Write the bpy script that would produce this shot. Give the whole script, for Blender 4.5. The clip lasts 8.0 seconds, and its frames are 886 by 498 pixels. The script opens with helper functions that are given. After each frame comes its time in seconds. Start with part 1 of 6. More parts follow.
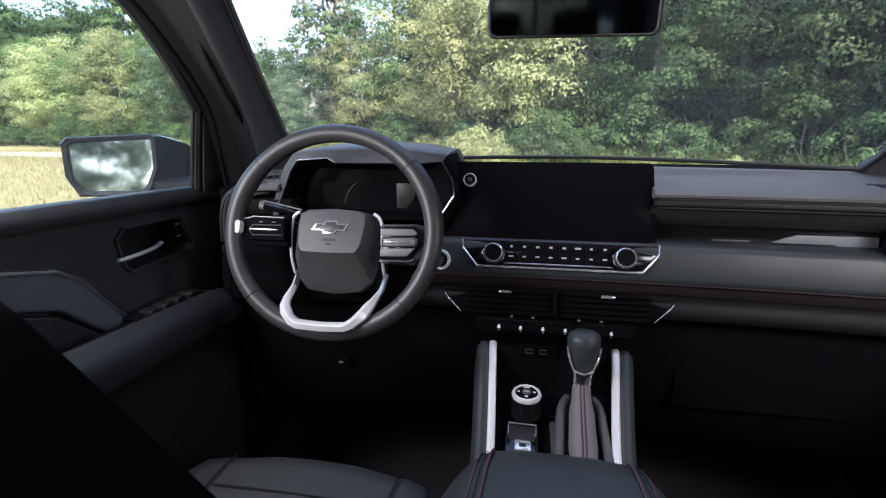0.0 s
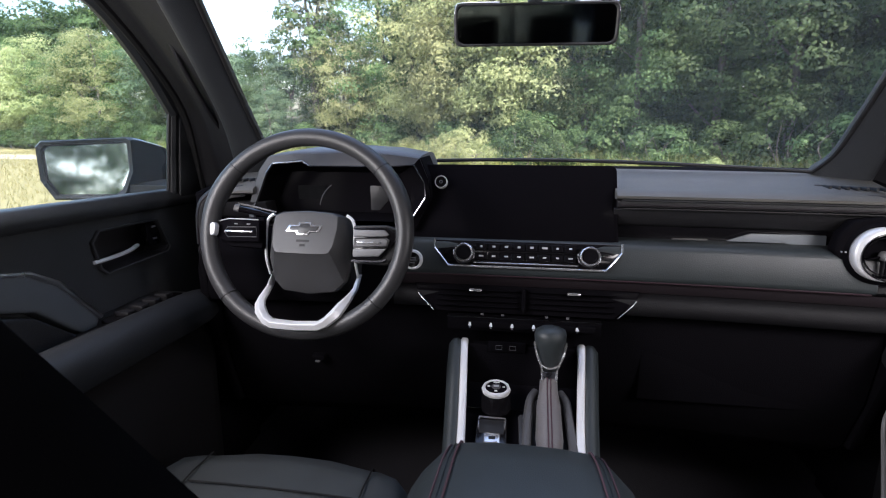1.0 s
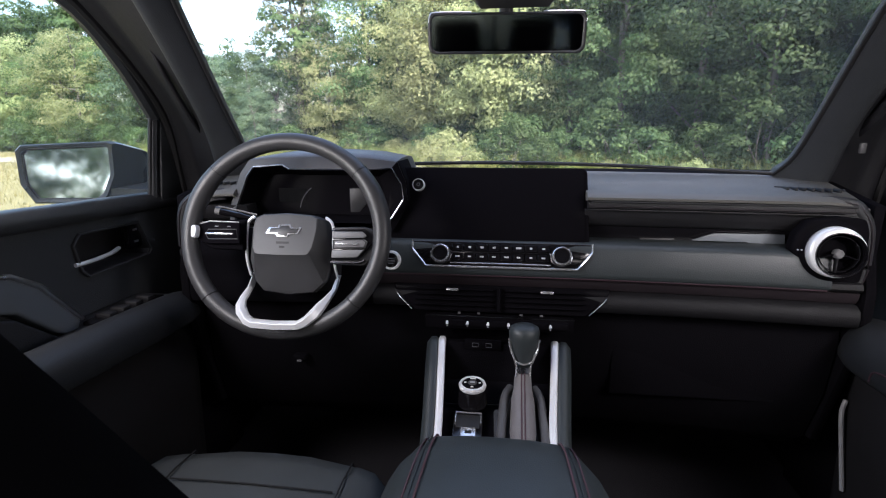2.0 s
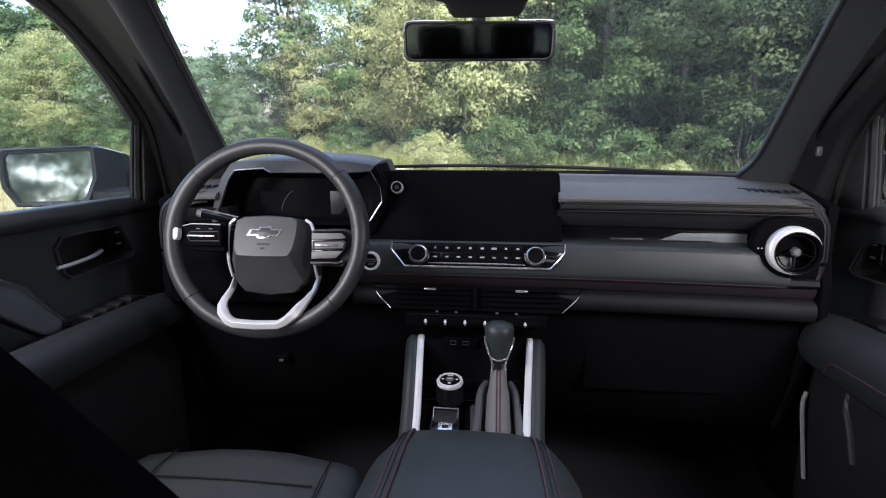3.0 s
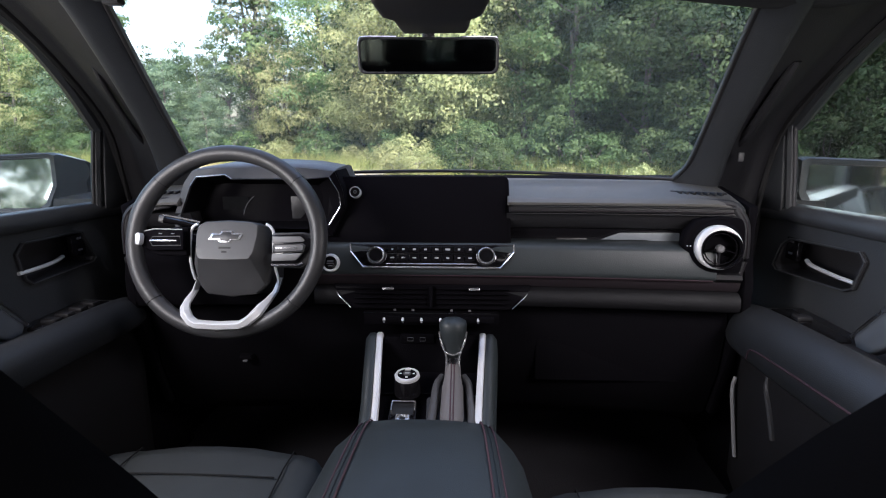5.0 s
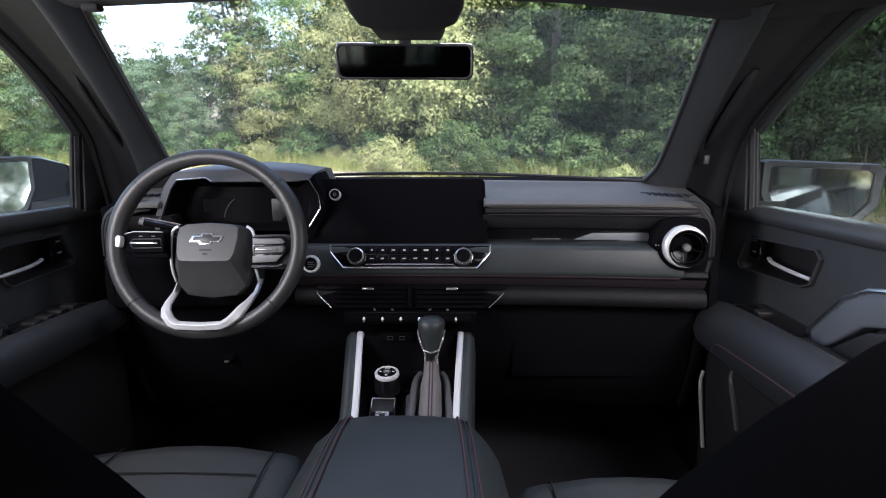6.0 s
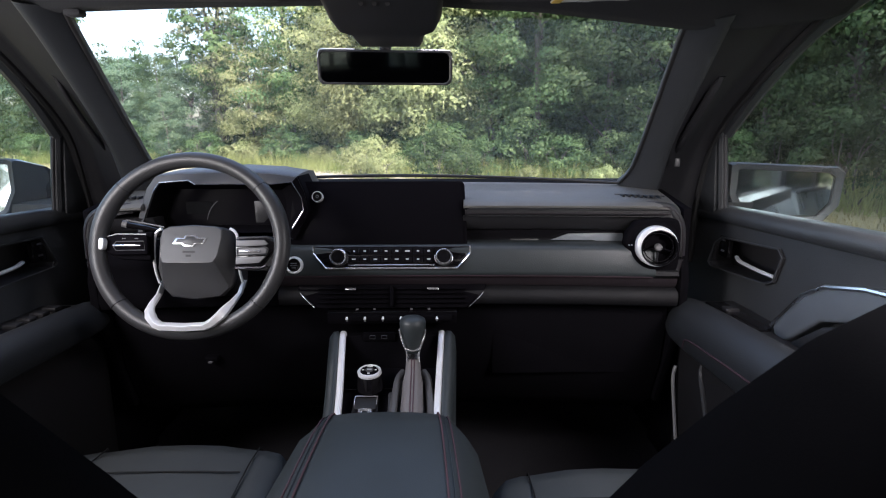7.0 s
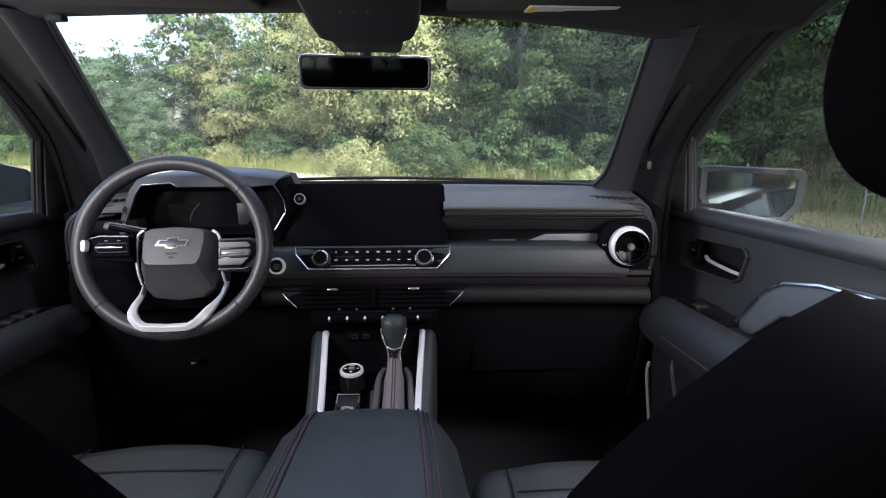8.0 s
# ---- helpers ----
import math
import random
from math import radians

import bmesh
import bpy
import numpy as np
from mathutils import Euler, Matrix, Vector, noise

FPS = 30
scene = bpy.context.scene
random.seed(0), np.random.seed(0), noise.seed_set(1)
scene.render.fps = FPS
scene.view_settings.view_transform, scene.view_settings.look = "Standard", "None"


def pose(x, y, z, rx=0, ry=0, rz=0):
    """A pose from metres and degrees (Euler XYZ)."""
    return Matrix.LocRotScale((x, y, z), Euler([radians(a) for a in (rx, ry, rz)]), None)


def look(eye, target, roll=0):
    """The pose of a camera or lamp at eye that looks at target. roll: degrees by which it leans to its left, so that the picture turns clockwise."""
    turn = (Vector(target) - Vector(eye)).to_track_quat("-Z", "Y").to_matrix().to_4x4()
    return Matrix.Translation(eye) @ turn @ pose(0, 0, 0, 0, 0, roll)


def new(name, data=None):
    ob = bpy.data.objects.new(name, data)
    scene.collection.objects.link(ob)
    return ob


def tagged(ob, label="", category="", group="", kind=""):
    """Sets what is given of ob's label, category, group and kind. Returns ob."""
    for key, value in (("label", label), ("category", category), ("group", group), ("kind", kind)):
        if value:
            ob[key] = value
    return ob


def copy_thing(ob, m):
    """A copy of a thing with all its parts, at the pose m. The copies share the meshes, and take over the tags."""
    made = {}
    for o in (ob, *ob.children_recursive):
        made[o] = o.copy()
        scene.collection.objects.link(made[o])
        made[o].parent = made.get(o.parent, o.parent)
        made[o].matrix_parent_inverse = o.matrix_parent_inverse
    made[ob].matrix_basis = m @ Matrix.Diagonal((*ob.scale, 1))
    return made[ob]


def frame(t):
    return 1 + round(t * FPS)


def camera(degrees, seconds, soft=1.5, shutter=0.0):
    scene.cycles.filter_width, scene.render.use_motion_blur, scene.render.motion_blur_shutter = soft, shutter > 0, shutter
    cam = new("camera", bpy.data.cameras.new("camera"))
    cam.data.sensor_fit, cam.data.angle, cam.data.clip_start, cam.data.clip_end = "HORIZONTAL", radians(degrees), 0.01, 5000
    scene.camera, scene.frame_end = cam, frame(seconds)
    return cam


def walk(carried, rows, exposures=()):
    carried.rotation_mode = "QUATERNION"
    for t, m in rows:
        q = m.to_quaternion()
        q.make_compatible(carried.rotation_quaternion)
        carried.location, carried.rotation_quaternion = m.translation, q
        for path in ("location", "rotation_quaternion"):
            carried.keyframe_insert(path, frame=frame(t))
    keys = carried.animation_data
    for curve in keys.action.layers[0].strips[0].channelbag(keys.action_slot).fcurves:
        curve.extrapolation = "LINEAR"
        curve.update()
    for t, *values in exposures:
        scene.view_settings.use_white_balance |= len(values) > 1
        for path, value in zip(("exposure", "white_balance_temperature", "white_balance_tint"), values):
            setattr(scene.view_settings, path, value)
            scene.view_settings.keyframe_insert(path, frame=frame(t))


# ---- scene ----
cam = camera(82.79, 8.0, 1.1)
# focused on the dashboard: seats close by and the wood far off are slightly soft
cam.data.dof.use_dof = True
cam.data.dof.focus_distance = 1.15
cam.data.dof.aperture_fstop = 6.5
PATH = [
    (0.0, -0.0463, 0.0415, 1.4934, 76.304, 0.098, 10.348),
    (0.5, -0.0295, 0.0292, 1.4954, 76.398, 0.123, 9.500),
    (1.0, -0.0152, 0.0166, 1.4974, 76.508, 0.088, 8.651),
    (1.5, -0.0039, 0.0039, 1.4994, 76.622, 0.093, 7.846),
    (3.0, 0.0336, -0.0368, 1.5068, 76.899, 0.132, 5.767),
    (3.5, 0.0441, -0.0502, 1.5081, 77.034, 0.144, 4.985),
    (4.0, 0.0542, -0.0639, 1.5096, 77.160, 0.131, 4.194),
    (4.5, 0.0646, -0.0786, 1.5119, 77.257, 0.151, 3.405),
    (6.0, 0.0898, -0.1205, 1.5207, 77.393, 0.143, 0.777),
    (6.5, 0.0956, -0.1340, 1.5240, 77.423, 0.109, -0.077),
    (7.0, 0.0997, -0.1480, 1.5271, 77.452, 0.059, -0.946),
    (7.5, 0.1043, -0.1613, 1.5294, 77.530, 0.032, -1.803),
    (8.0, 0.1107, -0.1761, 1.5312, 77.621, -0.028, -2.640),
]
walk(cam, [(t, pose(x, y, z, rx, ry, rz)) for t, x, y, z, rx, ry, rz in PATH])

# ---- world and light ----
SUN_DIR = Vector((-0.36, 0.63, -0.69)).normalized()
world = bpy.data.worlds.new("sky")
scene.world = world
world.use_nodes = True
wn = world.node_tree.nodes
sky = wn.new("ShaderNodeTexSky")
sky.sky_type = "NISHITA"
sky.sun_disc = False
sky.sun_elevation = math.asin(-SUN_DIR.z)
sky.sun_rotation = math.atan2(-SUN_DIR.x, -SUN_DIR.y)
sky.dust_density = 4.5
sky.air_density = 1.2
wn["Background"].inputs["Strength"].default_value = 0.15
world.node_tree.links.new(sky.outputs["Color"], wn["Background"].inputs["Color"])

sun = new("sun", bpy.data.lights.new("sun", "SUN"))
sun.data.energy = 3.3
sun.data.angle = radians(0.6)
sun.data.color = (1.0, 0.96, 0.88)
sun.matrix_world = look((0, 0, 20), Vector((0, 0, 20)) + SUN_DIR)
scene.view_settings.exposure = 2.32
scene.view_settings.use_white_balance = True
scene.view_settings.white_balance_temperature = 6340
scene.view_settings.white_balance_tint = 18


def window_fill(name, at, towards, width, height, watts):
    """Added area lamp just inside a window, filling the cab in place of daylight."""
    d = bpy.data.lights.new(name, "AREA")
    d.shape = "RECTANGLE"
    d.size, d.size_y, d.energy = width, height, watts
    d.color = (1.0, 0.975, 0.935)
    new(name, d).matrix_world = look(at, towards)


# fill lamps aimed by hand; the rear pair sits inside opaque panes
window_fill("rear_left_fill", (-0.77, -0.50, 1.64), (0.5, -0.12, 0.95), 0.7, 0.22, 0.8)
window_fill("rear_right_fill", (0.77, -0.55, 1.64), (0, -0.72, 1.2), 0.9, 0.22, 0.5)
window_fill("left_window_fill", (-0.78, 0.34, 1.58), (0.75, 0.62, 1.34), 0.46, 0.30, 1.8)
window_fill("right_window_fill", (0.78, 0.28, 1.58), (0.70, 0.50, 0.90), 0.40, 0.30, 1.6)


# ---- materials ----
def material(name, color, rough=0.5, metal=0.0, vary=0.15, scale=20.0, bump=0.0, bump_scale=400.0, coat=0.0, spec=0.5, wear=0.1):
    m = bpy.data.materials.new(name)
    m.use_nodes = True
    n, l = m.node_tree.nodes, m.node_tree.links
    b = n["Principled BSDF"]
    b.inputs["Roughness"].default_value = rough
    b.inputs["Metallic"].default_value = metal
    b.inputs["Coat Weight"].default_value = coat
    b.inputs["Coat Roughness"].default_value = 0.08
    b.inputs["Specular IOR Level"].default_value = spec
    tc = n.new("ShaderNodeTexCoord")
    n1 = n.new("ShaderNodeTexNoise")
    n1.inputs["Scale"].default_value = scale
    n1.inputs["Detail"].default_value = 4
    l.new(tc.outputs["Object"], n1.inputs["Vector"])
    mix = n.new("ShaderNodeMix")
    mix.data_type = "RGBA"
    mix.inputs["A"].default_value = (*[c * (1 - vary) for c in color], 1)
    mix.inputs["B"].default_value = (*[c * (1 + vary) for c in color], 1)
    l.new(n1.outputs["Fac"], mix.inputs["Factor"])
    l.new(mix.outputs["Result"], b.inputs["Base Color"])
    if wear:
        r = n.new("ShaderNodeMapRange")
        r.inputs["To Min"].default_value = max(0.02, rough - wear)
        r.inputs["To Max"].default_value = min(1, rough + wear)
        n3 = n.new("ShaderNodeTexNoise")
        n3.inputs["Scale"].default_value = scale * 0.35
        l.new(tc.outputs["Object"], n3.inputs["Vector"])
        l.new(n3.outputs["Fac"], r.inputs["Value"])
        l.new(r.outputs["Result"], b.inputs["Roughness"])
    if bump:
        n2 = n.new("ShaderNodeTexVoronoi")
        n2.inputs["Scale"].default_value = bump_scale
        l.new(tc.outputs["Object"], n2.inputs["Vector"])
        bp = n.new("ShaderNodeBump")
        bp.inputs["Strength"].default_value = bump
        bp.inputs["Distance"].default_value = 0.002
        l.new(n2.outputs["Distance"], bp.inputs["Height"])
        l.new(bp.outputs["Normal"], b.inputs["Normal"])
    return m


PLASTIC = material("charcoal_plastic", (0.021, 0.0205, 0.023), 0.48, bump=0.25, bump_scale=700)
SOFT = material("soft_touch_vinyl", (0.024, 0.0245, 0.027), 0.46, bump=0.3, bump_scale=500)
DOOR_TRIM = material("door_vinyl", (0.050, 0.053, 0.057), 0.44, bump=0.2, bump_scale=500)
DASH_TOP = material("dash_top_vinyl", (0.112, 0.109, 0.101), 0.6, bump=0.3, bump_scale=450)
LEATHER = material("black_leather", (0.031, 0.038, 0.041), 0.46, bump=0.12, bump_scale=520)
ARM = material("armrest_leather", (0.019, 0.021, 0.024), 0.5, bump=0.12, bump_scale=520)
SEAT = material("seat_leather", (0.054, 0.060, 0.063), 0.48, bump=0.12, bump_scale=480)
# seat backs and restraints: their unlit side is put into a near-black colour
SEAT_SHADED = material("shaded_seat_black", (0.0032, 0.0032, 0.0040), 0.95, spec=0.02, bump=0.1, bump_scale=500)
WHEEL_LEATHER = material("wheel_leather", (0.040, 0.040, 0.042), 0.42, bump=0.08, bump_scale=700, vary=0.08, wear=0.03)
GLOSS = material("piano_black", (0.008, 0.0075, 0.009), 0.12, vary=0.05, wear=0.04)
GLASS_BLACK = material("screen_glass", (0.006, 0.0055, 0.007), 0.14, vary=0.05, spec=0.004, wear=0.03)
SILVER = material("satin_silver", (0.86, 0.865, 0.88), 0.34, 0.3, vary=0.06, wear=0.06)
CHROME = material("chrome", (0.8, 0.81, 0.83), 0.2, 0.8, vary=0.03, wear=0.05)
DARK_CHROME = material("dark_chrome", (0.2, 0.2, 0.22), 0.25, 1.0, vary=0.05)
GREY_BUTTON = material("grey_button", (0.34, 0.34, 0.35), 0.4, 0.2)
KEY_GREY = material("key_grey", (0.15, 0.15, 0.156), 0.5, vary=0.1)
GREY_BUTTON_DARK = material("dark_grey_button", (0.05, 0.05, 0.054), 0.45)
MARK = material("pale_print", (0.42, 0.43, 0.45), 0.6, vary=0.03)
MARK_DIM = material("dim_print", (0.12, 0.12, 0.13), 0.6, vary=0.03)
RED_THREAD = material("red_thread", (0.062, 0.031, 0.041), 0.75, bump=0.2)
HUB = material("airbag_vinyl", (0.046, 0.046, 0.048), 0.42, bump=0.1, bump_scale=900)
PLUM_THREAD = material("plum_thread", (0.034, 0.014, 0.022), 0.75)
PURPLE_TRIM = material("plum_seam", (0.014, 0.009, 0.012), 0.6)
PILLAR = material("pillar_trim", (0.029, 0.032, 0.036), 0.5, bump=0.3, bump_scale=600)
BLACK_TRIM = material("matt_black_trim", (0.0125, 0.0125, 0.015), 0.6, bump=0.2, bump_scale=600, spec=0.3)
HEADLINER = material("headliner_cloth", (0.010, 0.011, 0.014), 0.9, bump=0.4, bump_scale=900)
CARPET = material("black_carpet", (0.030, 0.028, 0.034), 0.95, bump=0.6, bump_scale=500)
# black plastic, taken darker still to carry the shade of the footwells
BLACK_PLASTIC = material("shaded_black_plastic", (0.0050, 0.0046, 0.0060), 0.88, bump=0.25, bump_scale=600, spec=0.03)
RUBBER = material("rubber_seal", (0.010, 0.010, 0.011), 0.6)
INLAY = material("grey_inlay", (0.19, 0.21, 0.235), 0.4, 0.0, vary=0.05)
PAINT = material("silver_paint", (0.42, 0.44, 0.46), 0.3, 0.3, coat=0.6, vary=0.05)
MIRROR_SHELL = material("mirror_shell", (0.018, 0.021, 0.025), 0.3)
MIRROR = material("mirror_glass", (0.46, 0.51, 0.54), 0.045, 1.0, vary=0.01, wear=0)
PAPER = material("label_paper", (0.7, 0.7, 0.68), 0.6, vary=0.05)
YELLOW = material("label_yellow", (0.75, 0.5, 0.05), 0.6, vary=0.05)


def glass_material(name, tint, gloss, haze=0.004):
    m = bpy.data.materials.new(name)
    m.use_nodes = True
    n, l = m.node_tree.nodes, m.node_tree.links
    n.remove(n["Principled BSDF"])
    t = n.new("ShaderNodeBsdfTransparent")
    t.inputs["Color"].default_value = (*tint, 1)
    g = n.new("ShaderNodeBsdfGlossy")
    g.inputs["Roughness"].default_value = 0.02
    lw = n.new("ShaderNodeLayerWeight")
    lw.inputs["Blend"].default_value = gloss
    mx = n.new("ShaderNodeMixShader")
    l.new(lw.outputs["Fresnel"], mx.inputs["Fac"])
    l.new(t.outputs[0], mx.inputs[1])
    l.new(g.outputs[0], mx.inputs[2])
    # a thin translucent film imitates haze and veiling over the view outside
    film = n.new("ShaderNodeBsdfTranslucent")
    film.inputs["Color"].default_value = (0.8, 0.85, 0.8, 1)
    dm = n.new("ShaderNodeMixShader")
    tex = n.new("ShaderNodeTexNoise")
    tex.inputs["Scale"].default_value = 7
    tex.inputs["Detail"].default_value = 5
    tc = n.new("ShaderNodeTexCoord")
    l.new(tc.outputs["Object"], tex.inputs["Vector"])
    mr = n.new("ShaderNodeMapRange")
    mr.inputs["To Min"].default_value = haze * 0.5
    mr.inputs["To Max"].default_value = haze * 1.5
    l.new(tex.outputs["Fac"], mr.inputs["Value"])
    l.new(mr.outputs["Result"], dm.inputs["Fac"])
    l.new(mx.outputs[0], dm.inputs[1])
    l.new(film.outputs[0], dm.inputs[2])
    l.new(dm.outputs[0], n["Material Output"].inputs["Surface"])
    return m


GLASS = glass_material("window_glass", (0.95, 0.98, 0.97), 0.06, 0.036)
SIDE_GLASS = glass_material("side_glass", (0.80, 0.90, 0.88), 0.12, 0.036)
BACK_GLASS = glass_material("privacy_glass", (0.36, 0.40, 0.42), 0.10)


# ---- mesh helpers ----
def finish(bm, angle=38):
    bmesh.ops.recalc_face_normals(bm, faces=bm.faces)
    lim = radians(angle)
    for e in bm.edges:
        e.smooth = len(e.link_faces) != 2 or e.calc_face_angle(0) < lim
    for f in bm.faces:
        f.smooth = True
    return bm


def thing(name, at, label, category, group="", kind=""):
    ob = new(name)
    ob.location = at
    ob.empty_display_size = 0.05
    return tagged(ob, label, category, group, kind)


def part(name, bm, mat, parent=None, label="", angle=38):
    finish(bm, angle)
    me = bpy.data.meshes.new(name)
    bm.to_mesh(me)
    bm.free()
    me.materials.append(mat)
    ob = new(name, me)
    if parent:
        ob.parent = parent
        if parent.type == "EMPTY":
            ob.matrix_parent_inverse = Matrix.Translation(-parent.location)
    if label:
        ob["label"] = label
    return ob


def solid(name, bm, mat, label, category="", kind="structure", angle=38):
    return tagged(part(name, bm, mat, None, "", angle), label, category, "", kind)


def bevel(bm, w, seg=2, limit=25):
    lim = radians(limit)
    es = [e for e in bm.edges if len(e.link_faces) == 2 and e.calc_face_angle(0) > lim]
    if es and w > 0:
        bmesh.ops.bevel(bm, geom=es, offset=w, segments=seg, affect="EDGES", profile=0.5, clamp_overlap=True)
    return bm


def box(c, s, w=0.003, seg=2, m=None):
    bm = bmesh.new()
    bmesh.ops.create_cube(bm, size=1)
    bmesh.ops.scale(bm, vec=s, verts=bm.verts)
    bevel(bm, w, seg)
    bmesh.ops.transform(bm, matrix=(m or Matrix()) @ Matrix.Translation(c), verts=bm.verts)
    return bm


def prism(pts, frame_m, depth, w=0.002, seg=2):
    """A polygon in the local xy plane of frame_m, drawn out by depth along its local z."""
    bm = bmesh.new()
    a = [bm.verts.new((x, y, 0)) for x, y in pts]
    b = [bm.verts.new((x, y, depth)) for x, y in pts]
    bm.faces.new(a[::-1])
    bm.faces.new(b)
    for i in range(len(pts)):
        j = (i + 1) % len(pts)
        bm.faces.new((a[i], a[j], b[j], b[i]))
    bmesh.ops.recalc_face_normals(bm, faces=bm.faces)
    bevel(bm, w, seg)
    bmesh.ops.transform(bm, matrix=frame_m, verts=bm.verts)
    return bm


def loft(rows, closed=False, caps=True, loop=False):
    """Skin over rows of points of equal number; closed: each row is a ring; loop: last row joins the first."""
    bm = bmesh.new()
    vs = [[bm.verts.new(p) for p in r] for r in rows]
    k = len(rows[0])
    n = len(rows)
    for i in range(n if loop else n - 1):
        a, b = vs[i], vs[(i + 1) % n]
        for j in range(k if closed else k - 1):
            q = (j + 1) % k
            bm.faces.new((a[j], a[q], b[q], b[j]))
    if closed and caps and not loop:
        bm.faces.new(vs[0][::-1])
        bm.faces.new(vs[-1])
    return bm


def curve_points(pts, per=6):
    """Catmull-Rom through pts."""
    p = [Vector(q) for q in pts]
    p = [2 * p[0] - p[1]] + p + [2 * p[-1] - p[-2]]
    out = []
    for i in range(1, len(p) - 2):
        a, b, c, d = p[i - 1:i + 3]
        for s in range(per):
            t = s / per
            out.append(0.5 * (2 * b + (c - a) * t + (2 * a - 5 * b + 4 * c - d) * t * t + (3 * b - a - 3 * c + d) * t ** 3))
    return out + [p[-2]]


def tube(pts, r, seg=10, flat=1.0, up=(0, 0, 1), loop=False):
    """A round or oval bar along pts; flat: height over width."""
    pts = [Vector(p) for p in pts]
    n = len(pts)
    rs = r if isinstance(r, (list, tuple)) else [r] * n
    rows = []
    for i, p in enumerate(pts):
        d = (pts[(i + 1) % n] - pts[i - 1]) if loop else pts[min(i + 1, n - 1)] - pts[max(i - 1, 0)]
        d.normalize()
        u = Vector(up)
        s = d.cross(u)
        if s.length < 1e-4:
            s = d.cross(Vector((1, 0, 0)))
        s.normalize()
        u = s.cross(d)
        rows.append([p + (s * math.cos(a) + u * math.sin(a) * flat) * rs[i] for a in (2 * math.pi * k / seg for k in range(seg))])
    return loft(rows, True, True, loop)


def lathe(profile, m, seg=40):
    """profile: (radius, height) pairs turned round the local z of m."""
    rows = []
    for k in range(seg):
        a = 2 * math.pi * k / seg
        rows.append([m @ Vector((r * math.cos(a), r * math.sin(a), h)) for r, h in profile])
    bm = loft(rows, False, False, True)
    bmesh.ops.remove_doubles(bm, verts=bm.verts, dist=1e-6)
    return bm


def join(*bms):
    out = bmesh.new()
    for b in bms:
        me = bpy.data.meshes.new("tmp")
        b.to_mesh(me)
        b.free()
        out.from_mesh(me)
        bpy.data.meshes.remove(me)
    return out


def facing(at, tilt=0.0, turn=0.0):
    """A frame at a point whose local x runs to the right, y up, z towards the rear seats; tilt: degrees that its top leans away."""
    return Matrix.Translation(at) @ pose(0, 0, 0, 0, 0, turn) @ pose(0, 0, 0, 90 - tilt, 0, 0)


def ring(n, rx, ry):
    return [(rx * math.cos(2 * math.pi * k / n), ry * math.sin(2 * math.pi * k / n)) for k in range(n)]


def rounded(x0, y0, x1, y1, r, n=4):
    """A rounded rectangle's outline."""
    out = []
    for cx, cy, a0 in ((x1 - r, y1 - r, 0), (x0 + r, y1 - r, 90), (x0 + r, y0 + r, 180), (x1 - r, y0 + r, 270)):
        for k in range(n + 1):
            a = radians(a0 + 90 * k / n)
            out.append((cx + r * math.cos(a), cy + r * math.sin(a)))
    return out


# ---- the cab: floor, roof, pillars, windows ----
HEAD_Y, HEAD_Z = 0.82, 1.766


def ws_edge(s):
    """Edge of the windscreen from base corner to header corner, on the side s."""
    return [(s * 0.585, 1.175, 1.408), (s * 0.598, 1.13, 1.447), (s * 0.597, 1.07, 1.515), (s * 0.588, 0.98, 1.612),
            (s * 0.573, 0.88, 1.71 - 0.007 * (s > 0)), (s * 0.556, HEAD_Y, HEAD_Z - 0.014 - 0.024 * (s > 0))]


